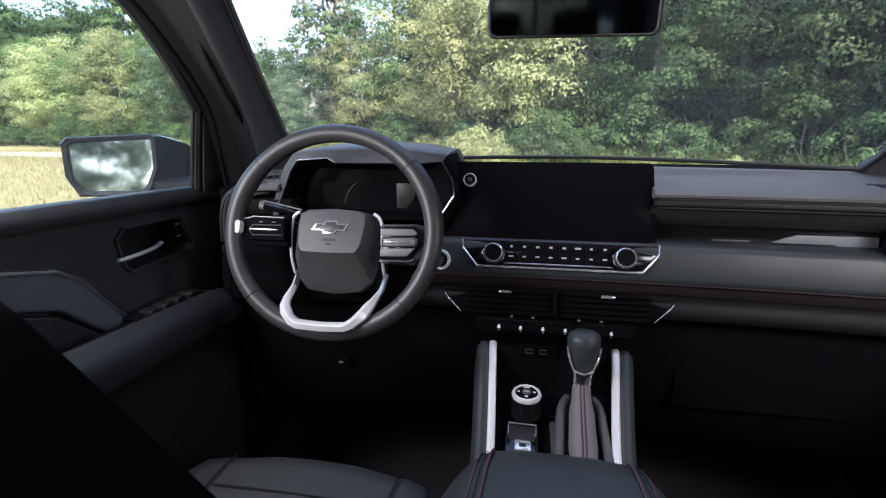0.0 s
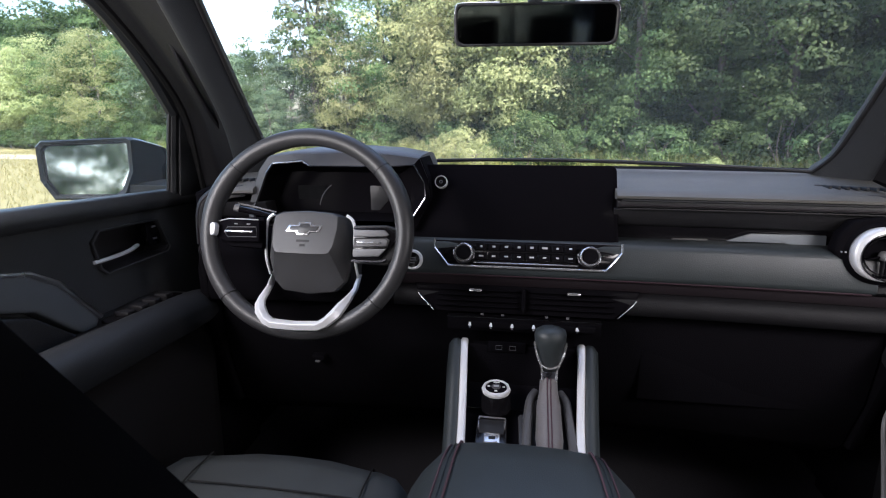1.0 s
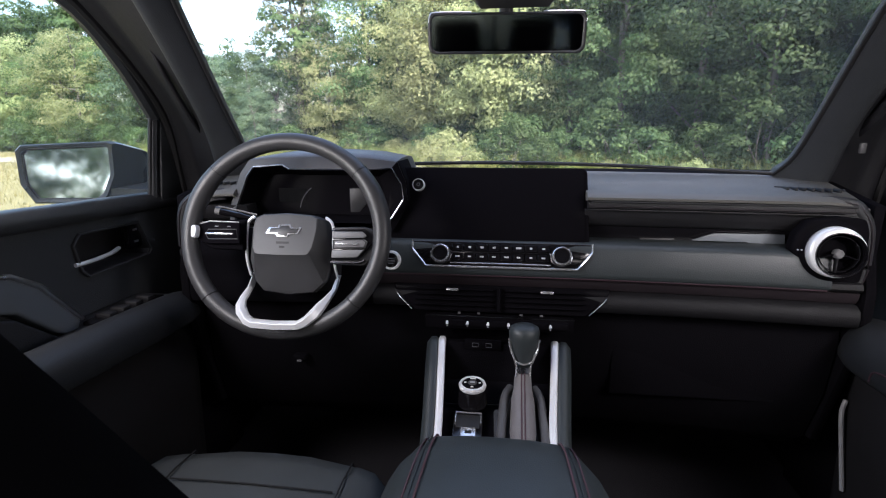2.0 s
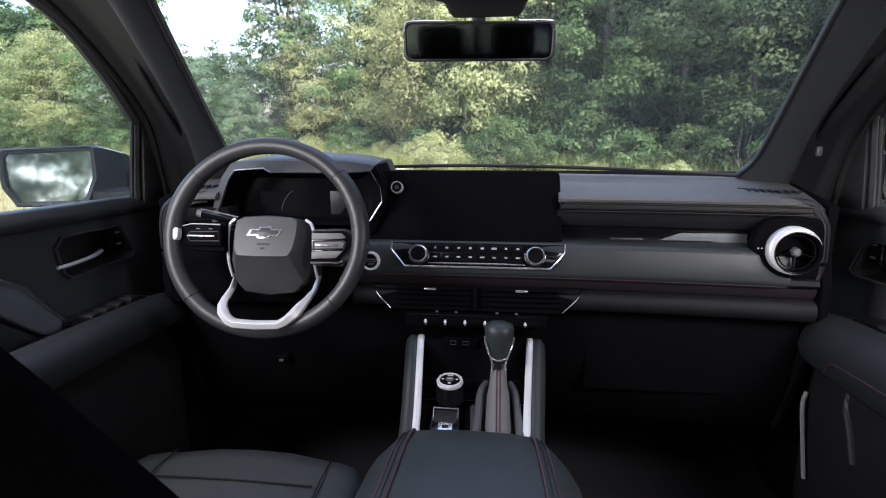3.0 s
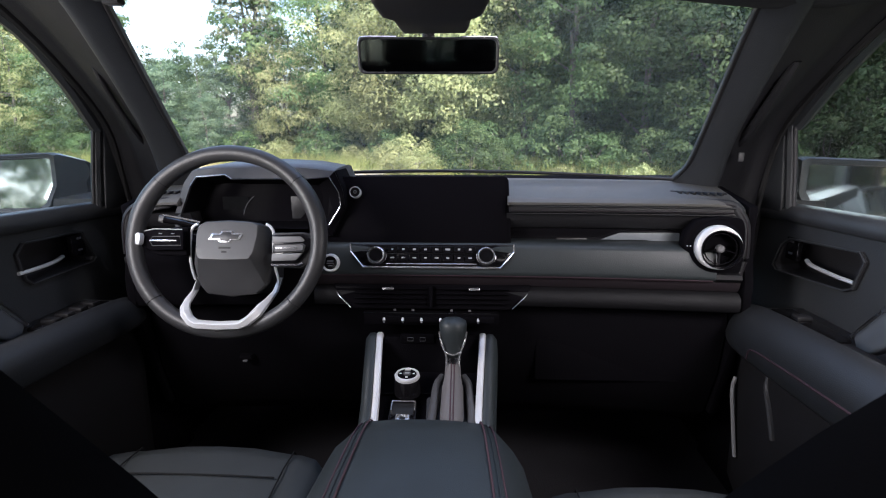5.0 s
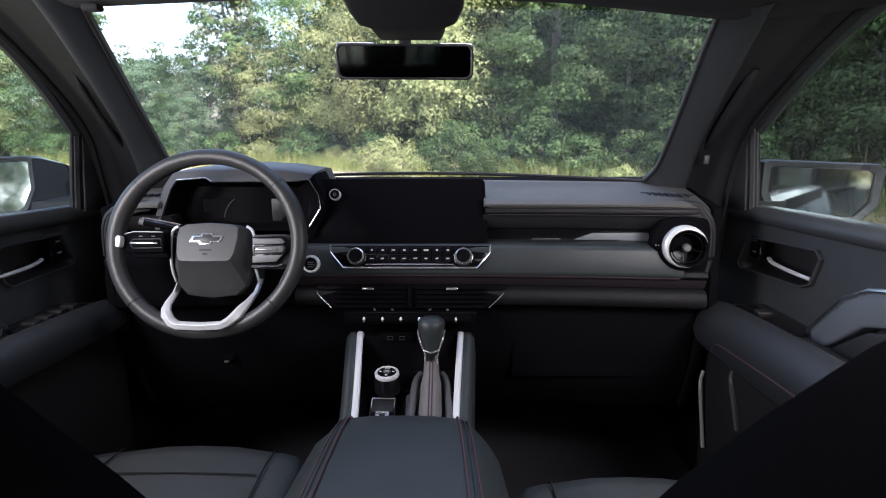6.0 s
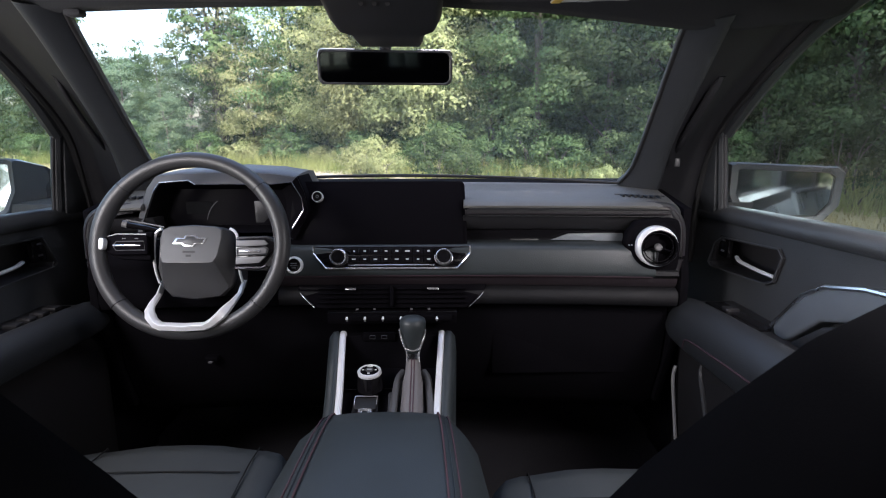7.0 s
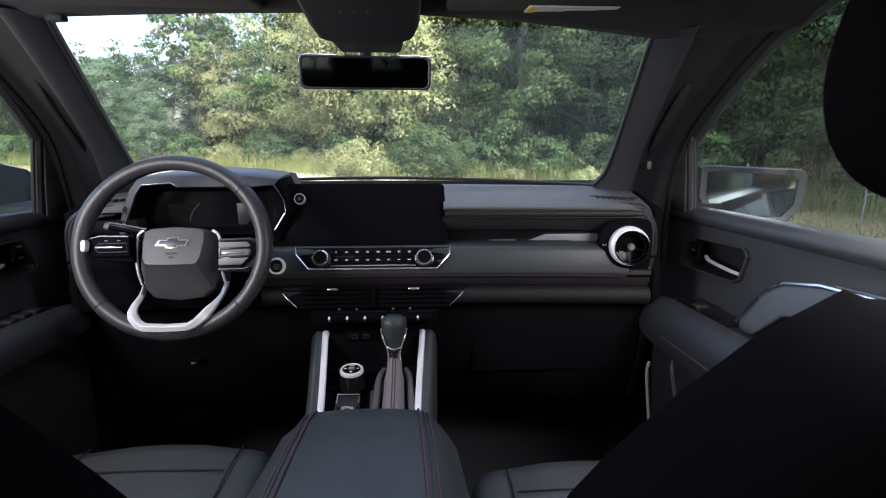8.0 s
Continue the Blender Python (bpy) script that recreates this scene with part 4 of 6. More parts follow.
# ---- steering wheel ----
def build_wheel():
    c = Vector((-0.396, 0.857, 1.3135))
    f = facing(c, 16.8)
    rim_f = f
    w = thing("steering_wheel", c, "black leather steering wheel with silver lower spoke", "steering wheel")
    R, r = 0.180, 0.0158
    def rim_at(a):
        x, y = R * math.cos(a), R * math.sin(a)
        return Vector((x * 1.03, y * 0.978, 0))
    rows = []
    for k in range(72):
        a = 2 * math.pi * k / 72
        o = rim_at(a)
        d = o.normalized()
        thick = 1 + 0.10 * math.exp(-((math.degrees(a) - 25) / 18) ** 2) + 0.10 * math.exp(-((math.degrees(a) - 155) / 18) ** 2)
        rows.append([f @ (o + d * math.cos(b) * r * thick + Vector((0, 0, 1)) * math.sin(b) * r * 1.08 * thick) for b in (2 * math.pi * j / 16 for j in range(16))])
    rim = part("rim", loft(rows, True, False, True), WHEEL_LEATHER, w, "leather wrapped rim with sewn joints", 60)
    for deg in (42, 138, 222, 318):
        o = rim_at(radians(deg))
        d = o.normalized()
        loopp = [f @ (o + d * math.cos(b) * r * 1.015 + Vector((0, 0, 1)) * math.sin(b) * r * 1.09) for b in (2 * math.pi * j / 20 for j in range(20))]
        part("seam", tube(loopp, 0.0011, 6, 1, (0, 0, 1), True), RUBBER, rim)
    # stitches inside the upper right grip
    for k in range(34):
        a = radians(38 - 2.0 * k)
        o = rim_at(a)
        d = o.normalized()
        q = f @ (o - d * r * 0.93 + Vector((0, 0, r * 0.42)))
        e = f.to_3x3() @ Vector((-d.y, d.x, 0))
        part("stitch", tube([q - e * 0.0018, q + e * 0.0018], 0.0011, 4), PLASTIC, rim)
    f = rim_f @ Matrix.Translation((0.002, 0, -0.034))
    # airbag cover: faceted pad
    lo = [(-0.070, 0.032), (-0.050, 0.040), (0.0, 0.043), (0.050, 0.040), (0.070, 0.032), (0.079, 0.0), (0.080, -0.045), (0.068, -0.085), (0.050, -0.104), (0.0, -0.110), (-0.050, -0.104), (-0.068, -0.085), (-0.080, -0.045), (-0.079, 0.0)]
    def sec(k, h, dy=0.0):
        return [f @ Vector((x * k, (y + 0.03) * k - 0.03 + dy, h)) for x, y in lo]
    face = [(-0.058, 0.031), (-0.046, 0.037), (0.0, 0.040), (0.046, 0.037), (0.058, 0.031), (0.060, 0.012), (0.056, -0.022), (0.050, -0.034), (0.044, -0.036), (0.0, -0.037), (-0.044, -0.036), (-0.050, -0.034), (-0.056, -0.022), (-0.060, 0.012)]
    # the upper face leans up a little, the lower one falls away below its crease
    low = [f @ Vector((x, y, 0.050 - 0.24 * (y + 0.037))) for x, y in face]
    soft = [f @ Vector((x * 1.05, y * 1.05, 0.047 - 0.24 * (y + 0.037))) for x, y in face]
    bm = loft([sec(0.94, -0.03), sec(1.0, -0.008), sec(1.0, 0.002), sec(0.985, 0.008), soft, low], True)
    hub = part("airbag_cover", bm, HUB, w, "faceted grained airbag cover", 24)
    # plain badge and two print bars
    e = part("badge", prism([(-0.031, -0.006), (-0.026, 0.006), (-0.011, 0.006), (-0.009, 0.011), (0.011, 0.011), (0.013, 0.006), (0.031, 0.006), (0.026, -0.006), (0.011, -0.006), (0.009, -0.011), (-0.011, -0.011), (-0.013, -0.006)],
                              f @ Matrix.Translation((-0.001, 0.008, 0.0382)) @ pose(0, 0, 0, -13.5) @ Matrix.Diagonal((1.1, 1.1, 1, 1)), 0.003, 0.0008), CHROME, hub, "plain chrome badge")
    part("badge_core", prism([(-0.026, -0.004), (-0.022, 0.004), (-0.0085, 0.004), (-0.0065, 0.0085), (0.0085, 0.0085), (0.0105, 0.004), (0.026, 0.004), (0.022, -0.004), (0.0085, -0.004), (0.0065, -0.0085), (-0.0085, -0.0085), (-0.0105, -0.004)],
                              f @ Matrix.Translation((-0.001, 0.008, 0.0400)) @ pose(0, 0, 0, -13.5) @ Matrix.Diagonal((1.1, 1.1, 1, 1)), 0.002, 0.0005), HUB, e)
    for y, wd in ((-0.014, 0.024), (-0.022, 0.010)):
        part("print_mark", box((0.0, y, 0.0503 - 0.24 * (y + 0.037)), (wd, 0.004, 0.0006), 0, 1, f), RUBBER, hub)
    # satin side lines of the hub and the U shaped lower spoke
    for s in (-1, 1):
        line = [(s * 0.070, 0.036, 0.018), (s * 0.080, 0.029, 0.017), (s * 0.085, 0.015, 0.015), (s * 0.0865, -0.02, 0.012), (s * 0.0865, -0.05, 0.004), (s * 0.087, -0.075, -0.014)]
        part("side_line", tube([f @ Vector(q) for q in curve_points(line, 3)], 0.0030, 8, 1, (0, 1, 0.1)), SILVER, w)
        # ridged arms run forward from the hub and meet in the broad lower bar
        edge = [((0.088, -0.070), 0.005, -0.018), ((0.088, -0.098), 0.009, 0.002), ((0.087, -0.116), 0.014, 0.030), ((0.084, -0.131), 0.017, 0.050), ((0.077, -0.146), 0.018, 0.060), ((0.058, -0.163), 0.017, 0.068), ((0.043, -0.169), 0.016, 0.070), ((0.0, -0.171), 0.016, 0.070)]
        ins = [(-1.0, 0.05), (-1.0, 0.1), (-1.0, 0.2), (-0.93, 0.5), (-0.75, 0.8), (-0.35, 1.0), (-0.1, 1.0), (0.0, 1.0)]
        rows = []
        for ((xo, yo), wd, h), (nx, ny) in zip(edge, ins):
            q = lambda k, dh: f @ Vector((s * (xo + nx * wd * k), yo + ny * wd * k, h + dh))
            rows.append([q(0, -0.016), q(0, -0.008), q(0.06, -0.004), q(0.62, 0.0), q(0.72, -0.001), q(1.0, -0.010), q(1.0, -0.016)])
        part("lower_spoke", loft(rows, True), SILVER, w, "satin silver U-shaped spoke", 28)
    f = rim_f @ Matrix.Translation((0.002, 0, -0.016))
    # left spoke: gloss key pad
    part("spoke", prism([(-0.172, 0.020), (-0.15, 0.026), (-0.085, 0.030), (-0.085, -0.030), (-0.15, -0.028), (-0.172, -0.016)], f @ Matrix.Translation((0, 0, -0.014)), 0.022, 0.005), BLACK_PLASTIC, w)
    kp = part("key_pad", prism([(-0.176, 0.008), (-0.170, 0.017), (-0.150, 0.022), (-0.090, 0.021), (-0.088, -0.018), (-0.150, -0.019), (-0.170, -0.014), (-0.176, -0.006)], f @ Matrix.Translation((0, 0, 0.010)), 0.008, 0.002), GLASS_BLACK, w)
    part("key_bar", box((-0.128, 0.0, 0.019), (0.056, 0.004, 0.004), 0.0015, 2, f), CHROME, kp)
    part("pad_edge", tube([f @ Vector(q) for q in ((-0.172, 0.018, 0.016), (-0.150, 0.0235, 0.017), (-0.092, 0.0225, 0.017))], 0.0013, 6), GREY_BUTTON, kp, "thin satin top edge")
    part("key_frame", tube([f @ Vector((x, y, 0.0185)) for x, y in ((-0.157, 0.0), (-0.150, 0.008), (-0.095, 0.009), (-0.092, -0.009), (-0.150, -0.010))], 0.0010, 6, 1, (0, 1, 0), True), GREY_BUTTON_DARK, kp)
    for x in (-0.135, -0.11):
        part("print_mark", box((x, 0.014, 0.0185), (0.007, 0.002, 0.0006), 0, 1, f), MARK_DIM, kp)
    part("side_clip", prism([(-0.190, 0.010), (-0.186, 0.014), (-0.180, 0.013), (-0.178, 0.007), (-0.179, -0.007), (-0.182, -0.011), (-0.189, -0.009)], f @ Matrix.Translation((0.0115, 0.001, 0.018)), 0.0145, 0.003), SILVER, w, "bright satin clip at the rim")
    # right spoke: grey keys
    part("spoke", prism([(0.085, 0.018), (0.15, 0.020), (0.178, 0.010), (0.176, -0.022), (0.150, -0.052), (0.088, -0.050)], f @ Matrix.Translation((0, 0, -0.014)), 0.024, 0.005), WHEEL_LEATHER, w)
    kp = part("key_pad", prism([(0.088, 0.012), (0.150, 0.014), (0.166, 0.004), (0.167, -0.008), (0.140, -0.042), (0.090, -0.043)], f @ Matrix.Translation((0, 0, 0.010)), 0.006, 0.002), GLOSS, w)
    for q in ([(0.091, 0.009), (0.147, 0.010), (0.156, 0.002), (0.150, -0.001), (0.091, -0.004)], [(0.091, -0.025), (0.147, -0.023), (0.152, -0.022), (0.138, -0.037), (0.091, -0.039)]):
        part("key", prism(q[::-1], f @ Matrix.Translation((0, 0, 0.015)), 0.005, 0.0012), KEY_GREY, kp)
    part("key", prism([(0.091, -0.006), (0.150, -0.003), (0.157, -0.008), (0.153, -0.020), (0.091, -0.023)][::-1], f @ Matrix.Translation((0, 0, 0.015)), 0.004, 0.0015), KEY_GREY, kp, "framed rocker key")
    part("key_frame", tube([f @ Vector((x, y, 0.0195)) for x, y in ((0.094, -0.0065), (0.148, -0.0045), (0.154, -0.009), (0.151, -0.0185), (0.094, -0.0215))], 0.0011, 6, 1, (0, 1, 0), True), RUBBER, kp)
    part("key_bar", box((0.119, -0.0130, 0.0205), (0.042, 0.0045, 0.004), 0.0018, 2, f), CHROME, kp)
    part("pad_edge", tube([f @ Vector(q) for q in ((0.089, 0.0125, 0.016), (0.150, 0.0145, 0.016), (0.1655, 0.005, 0.016))], 0.0011, 6), DARK_CHROME, kp)
    part("spoke_edge", tube([f @ Vector((x, y, 0.012)) for x, y in ((0.088, -0.046), (0.14, -0.046), (0.150, -0.042))], 0.0025, 6), DARK_CHROME, w)
    f = rim_f
    # column shroud and stalk
    part("column_shroud", loft([[f @ Vector((x * k, y * k - 0.03, h)) for x, y in rounded(-0.06, -0.065, 0.06, 0.05, 0.03)] for k, h in ((1.0, -0.03), (1.12, -0.07), (1.15, -0.13))], True), PLASTIC, w)
    part("stalk", tube(curve_points([f @ Vector(p) for p in ((-0.06, 0.030, -0.05), (-0.11, 0.040, -0.040), (-0.145, 0.046, -0.026))], 4), [0.007] * 4 + [0.009] * 4 + [0.009], 10, 0.7), GLOSS, w, "gloss black stalk")
    part("stalk_line", tube([f @ Vector((-0.075, 0.042, -0.038)), f @ Vector((-0.11, 0.049, -0.032)), f @ Vector((-0.145, 0.055, -0.020))], 0.0018, 6), CHROME, w)
    part("stalk_tip", tube([f @ Vector((-0.145, 0.046, -0.026)), f @ Vector((-0.153, 0.048, -0.023))], 0.0075, 10), GREY_BUTTON, w)
    part("lower_cap", box((0.01, -0.095, -0.03), (0.05, 0.02, 0.01), 0.004, 2, f), GREY_BUTTON, w)


build_wheel()


# ---- centre console ----
def build_console():
    c = thing("center_console", (0, 0.6, 0.58), "black centre console with silver rails and padded lid", "console")
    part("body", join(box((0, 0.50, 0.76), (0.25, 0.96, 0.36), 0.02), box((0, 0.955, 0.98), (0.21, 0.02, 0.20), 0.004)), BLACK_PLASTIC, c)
    # sloping deck
    rows = []
    for y, z in ((0.955, 1.005), (0.93, 0.985), (0.80, 0.945), (0.60, 0.93)):
        rows.append([(x, y, z) for x in (-0.105, 0.105)] + [(0.105, y, z - 0.03), (-0.105, y, z - 0.03)])
    part("deck", loft(rows, True), GLASS_BLACK, c, "gloss black console deck")
    part("usb_panel", box((-0.03, 0.943, 1.078), (0.075, 0.006, 0.022), 0.002), BLACK_PLASTIC, c)
    for x in (-0.045, -0.018):
        part("usb_port", tube([(x - 0.006, 0.939, 1.074), (x + 0.006, 0.939, 1.074), (x + 0.006, 0.939, 1.082), (x - 0.006, 0.939, 1.082)], 0.0006, 5, 1, (0, 1, 0), True), MARK_DIM, c)
    part("deck_line", tube([(-0.10, 0.885, 0.975), (0.0, 0.888, 0.976), (0.06, 0.888, 0.976), (0.10, 0.885, 0.973)], 0.001, 6), DARK_CHROME, c)
    for s in (-1, 1):
        top = curve_points([(s * 0.113, 0.968, 1.03), (s * 0.114, 0.962, 1.075), (s * 0.1135, 0.945, 1.084), (s * 0.110, 0.90, 1.052), (s * 0.104, 0.82, 0.992), (s * 0.100, 0.74, 0.945)], 5)
        rows = [[p + Vector((s * a, 0, b)) for a, b in ((-0.007, -0.012), (-0.007, 0.0), (-0.004, 0.003), (0.004, 0.003), (0.007, 0.0), (0.007, -0.012))] for p in top]
        part("rail", loft(rows, True), SILVER, c, "satin silver rail", 60)
        rows = []
        for k, p in enumerate(top):
            w = 0.027 * math.sin(min(1.0, 0.22 + k / 11) * math.pi / 2)
            rows.append([p + Vector((s * a, 0, b)) for a, b in ((0.006, -0.004), (0.012, 0.002), (0.006 + w * 0.6, 0.001), (0.006 + w * 0.95, -0.012), (0.008 + w, -0.05), (0.008 + w, -0.30), (0.006, -0.30))])
        part("side_bolster", loft(rows, True), LEATHER, c, "leather knee bolster", 60)
        rows = [[p + Vector((-s * 0.007, 0, -0.008)), p + Vector((-s * 0.003, 0, -0.008)), p + Vector((-s * 0.003, 0, -0.13)), p + Vector((-s * 0.007, 0, -0.13))] for p in top]
        part("inner_wall", loft(rows, True), GLOSS, c)
    # lid
    rows = []
    for y, k, zt in ((0.722, 0.84, 0.965), (0.724, 0.87, 0.995), (0.716, 0.89, 1.014), (0.700, 0.91, 1.0235), (0.66, 0.95, 1.027), (0.56, 1.0, 1.026), (0.44, 1.04, 1.022), (0.24, 1.06, 1.012)):
        w = 0.142 * k
        flare = 1 + 0.55 * min(1.0, max(0.0, (0.722 - y) / 0.05))
        rows.append([(0.006 + (x if abs(x) < 0.9 else math.copysign(0.9 + (abs(x) - 0.9) * flare, x)) * w, y - 0.02 * max(0, abs(x) - 0.7) * (y > 0.69), zt + z + 0.004) for x, z in ((-1.16, -0.16), (-1.17, -0.105), (-1.13, -0.066), (-1.04, -0.034), (-0.92, -0.0135), (-0.78, -0.004), (-0.4, 0.0), (0, 0.001), (0.4, 0.0), (0.78, -0.004), (0.92, -0.0135), (1.04, -0.034), (1.13, -0.066), (1.17, -0.105), (1.16, -0.16))])
    lid = part("armrest_lid", loft(rows, True), LEATHER, c, "padded leather armrest lid with red double stitching", 60)
    for s in (-1, 1):
        for o, zz in ((0.765, -0.0030), (0.895, -0.0118)):
            pts = [(0.006 + s * o * 0.142 * k, y, zt + zz + 0.004) for y, k, zt in ((0.7225, 0.872, 0.997), (0.714, 0.89, 1.0145), (0.698, 0.91, 1.0242), (0.66, 0.95, 1.0275), (0.56, 1.0, 1.0265), (0.44, 1.04, 1.0225), (0.24, 1.06, 1.0125))]
            part("stitching", tube(curve_points(pts, 6), 0.0017, 6), RED_THREAD, lid)
        pts = [(0.006 + s * 0.833 * 0.142 * k, y, zt - 0.0028) for y, k, zt in ((0.714, 0.89, 1.0145), (0.698, 0.91, 1.0242), (0.66, 0.95, 1.0275), (0.56, 1.0, 1.0265), (0.44, 1.04, 1.0225), (0.24, 1.06, 1.0125))]
        part("seam", tube(curve_points(pts, 6), 0.0008, 6), LEATHER, lid)


def build_shifter():
    g = thing("gear_selector", (0.05, 0.83, 0.95), "leather gear lever with chrome collar and red-stitched gaiter", "gear lever")
    part("gate_plate", prism(rounded(-0.036, -0.085, 0.036, 0.07, 0.025, 5), Matrix.Translation((0.05, 0.845, 0.960)) @ pose(0, 0, 0, 14, 0, 0), 0.012, 0.003), PLASTIC, g)
    rows = []
    boot = ((0.745, 0.949, 0.017, 0.014), (0.770, 0.960, 0.0205, 0.019), (0.80, 0.974, 0.023, 0.022), (0.83, 0.990, 0.0235, 0.0225), (0.856, 1.007, 0.021, 0.020), (0.874, 1.022, 0.018, 0.0175), (0.888, 1.040, 0.0155, 0.0155))
    for i, (y, z, a, b) in enumerate(boot):
        fold = 1 + 0.035 * (-1) ** i
        rows.append([(0.05 + p * fold, y - q * 0.57 * fold, z + q * 0.82 * fold) for p, q in ring(24, a, b)])
    gt = part("gaiter", loft(rows, True), GAITER, g, "folded grey leather gaiter", 70)
    for x in (-0.003, 0.003):
        part("stitching", tube(curve_points([(0.05 + x, y - b * 0.57 * (1 + 0.035 * (-1) ** i), z + b * 0.82 * (1 + 0.035 * (-1) ** i)) for i, (y, z, a, b) in enumerate(boot)], 4), 0.0013, 6), RED_THREAD, gt)
    for e in (-1, 1):
        part("gate_rail", tube(curve_points([(0.05 + e * 0.022, 0.895, 1.012), (0.05 + e * 0.033, 0.872, 1.004), (0.05 + e * 0.037, 0.83, 0.984), (0.05 + e * 0.040, 0.78, 0.965), (0.05 + e * 0.039, 0.75, 0.956)], 4), 0.0085, 10), GATE_RAIL, g, "grey padded rail of the gate")
    ax = facing((0.05, 0.888, 1.04), 8)
    def rg(h, a, b, dz=0.0):
        return [ax @ Vector((p, h, q + dz)) for p, q in ring(20, a, b)]
    part("neck", loft([rg(0.0, 0.0135, 0.0135), rg(0.012, 0.0125, 0.013), rg(0.030, 0.015, 0.015)], True), DARK_CHROME, g, "", 60)
    part("knob", loft([rg(0.022, 0.014, 0.015), rg(0.034, 0.018, 0.020), rg(0.056, 0.0235, 0.026, 0.003), rg(0.078, 0.0280, 0.030, 0.005), rg(0.090, 0.0290, 0.030, 0.006), rg(0.099, 0.0265, 0.026, 0.006), rg(0.1045, 0.017, 0.016, 0.006), rg(0.106, 0.004, 0.004, 0.006)], True), LEATHER, g, "rounded leather grip", 70)
    for s in (-1, 1):
        part("collar", tube(curve_points([ax @ Vector(p) for p in ((s * 0.0282, 0.078, 0.014), (s * 0.0245, 0.058, 0.0185), (s * 0.017, 0.038, 0.0185), (s * 0.0135, 0.024, 0.0125), (s * 0.0125, 0.004, 0.0115))], 5), 0.0022, 8), CHROME, g, "chrome side accent")
    part("collar_bridge", tube(curve_points([ax @ Vector(p) for p in ((-0.016, 0.036, 0.019), (0, 0.031, 0.022), (0.016, 0.036, 0.019))], 5), 0.002, 8), CHROME, g)
    # position strip beside the gate
    st = part("position_strip", prism(rounded(-0.008, -0.035, 0.008, 0.035, 0.006), Matrix.Translation((0.006, 0.833, 0.965)) @ pose(0, 0, 0, 16, -8, 0), 0.007, 0.002), GREY_BUTTON_DARK, g)
    for k in range(4):
        part("print_mark", box((0.006, 0.812 + 0.014 * k, 0.9675 + 0.0042 * k), (0.004, 0.004, 0.001), 0), MARK_DIM, st)


GATE_RAIL = material("gate_rail_vinyl", (0.075, 0.074, 0.077), 0.5, bump=0.2, bump_scale=300)
GAITER = material("grey_gaiter_leather", (0.155, 0.145, 0.148), 0.55, bump=0.3, bump_scale=300)


def build_dial():
    c = Vector((-0.046, 0.880, 0.993))
    f = Matrix.Translation(c) @ pose(0, 0, 0, 5, 0, 0) @ Matrix.Diagonal((0.9, 0.9, 0.92, 1))
    d = thing("drive_mode_dial", c, "round drive mode dial with a bright rim", "dial")
    part("base", lathe([(0.034, -0.01), (0.032, 0.004), (0.0305, 0.014), (0.0297, 0.028)], f), GLOSS, d)
    part("rim", lathe([(0.0295, 0.027), (0.0302, 0.032), (0.0285, 0.0362), (0.0240, 0.037), (0.0222, 0.034)], f, 12), SILVER, d, "faceted bright rim", 20)
    cap = part("cap", lathe([(0.0225, 0.034), (0.021, 0.0365), (0.0, 0.037)], f), GLASS_BLACK, d)
    part("center_key", lathe([(0.010, 0.0372), (0.009, 0.0385), (0.0, 0.0385)], f), GREY_BUTTON_DARK, d)
    part("print_mark", box((0, 0, 0.0387), (0.011, 0.005, 0.0006), 0, 1, f), MARK, d)
    for x, y, w in ((0, 0.0155, 0.013), (0, -0.0155, 0.006), (-0.0155, 0, 0.005), (0.0155, 0, 0.005)):
        part("print_mark", box((x, y, 0.0374), (w, 0.0042, 0.0006), 0, 1, f), PAPER, cap)
    s = thing("parking_brake_switch", (-0.052, 0.80, 0.945), "chrome-edged parking brake switch in the console", "switch")
    g = Matrix.Translation((-0.051, 0.822, 0.962)) @ pose(0, 0, 0, 18, 0, 0)
    part("surround", prism(rounded(-0.028, -0.04, 0.028, 0.036, 0.006), g @ Matrix.Translation((0, 0, -0.012)), 0.014, 0.002), GLOSS, s)
    part("edge_trim", tube([g @ Vector(p) for p in ((-0.024, 0.01, 0.004), (-0.024, 0.034, 0.004), (0.024, 0.034, 0.004), (0.024, 0.01, 0.004))], 0.0018, 8), CHROME, s)
    part("well", prism([(-0.022, 0.0), (0.022, 0.0), (0.022, 0.030), (-0.022, 0.030)], g @ Matrix.Translation((0, 0, 0.001)), 0.002, 0.0005), RUBBER, s)
    k = part("key", prism(rounded(-0.014, -0.026, 0.014, -0.004, 0.003), g @ Matrix.Translation((0.002, 0, 0.002)), 0.008, 0.002), CHROME, s, "bright pull key")
    part("print_mark", box((0.002, -0.015, 0.0105), (0.012, 0.006, 0.0008), 0, 1, g), RUBBER, k)


build_console()
build_shifter()
build_dial()


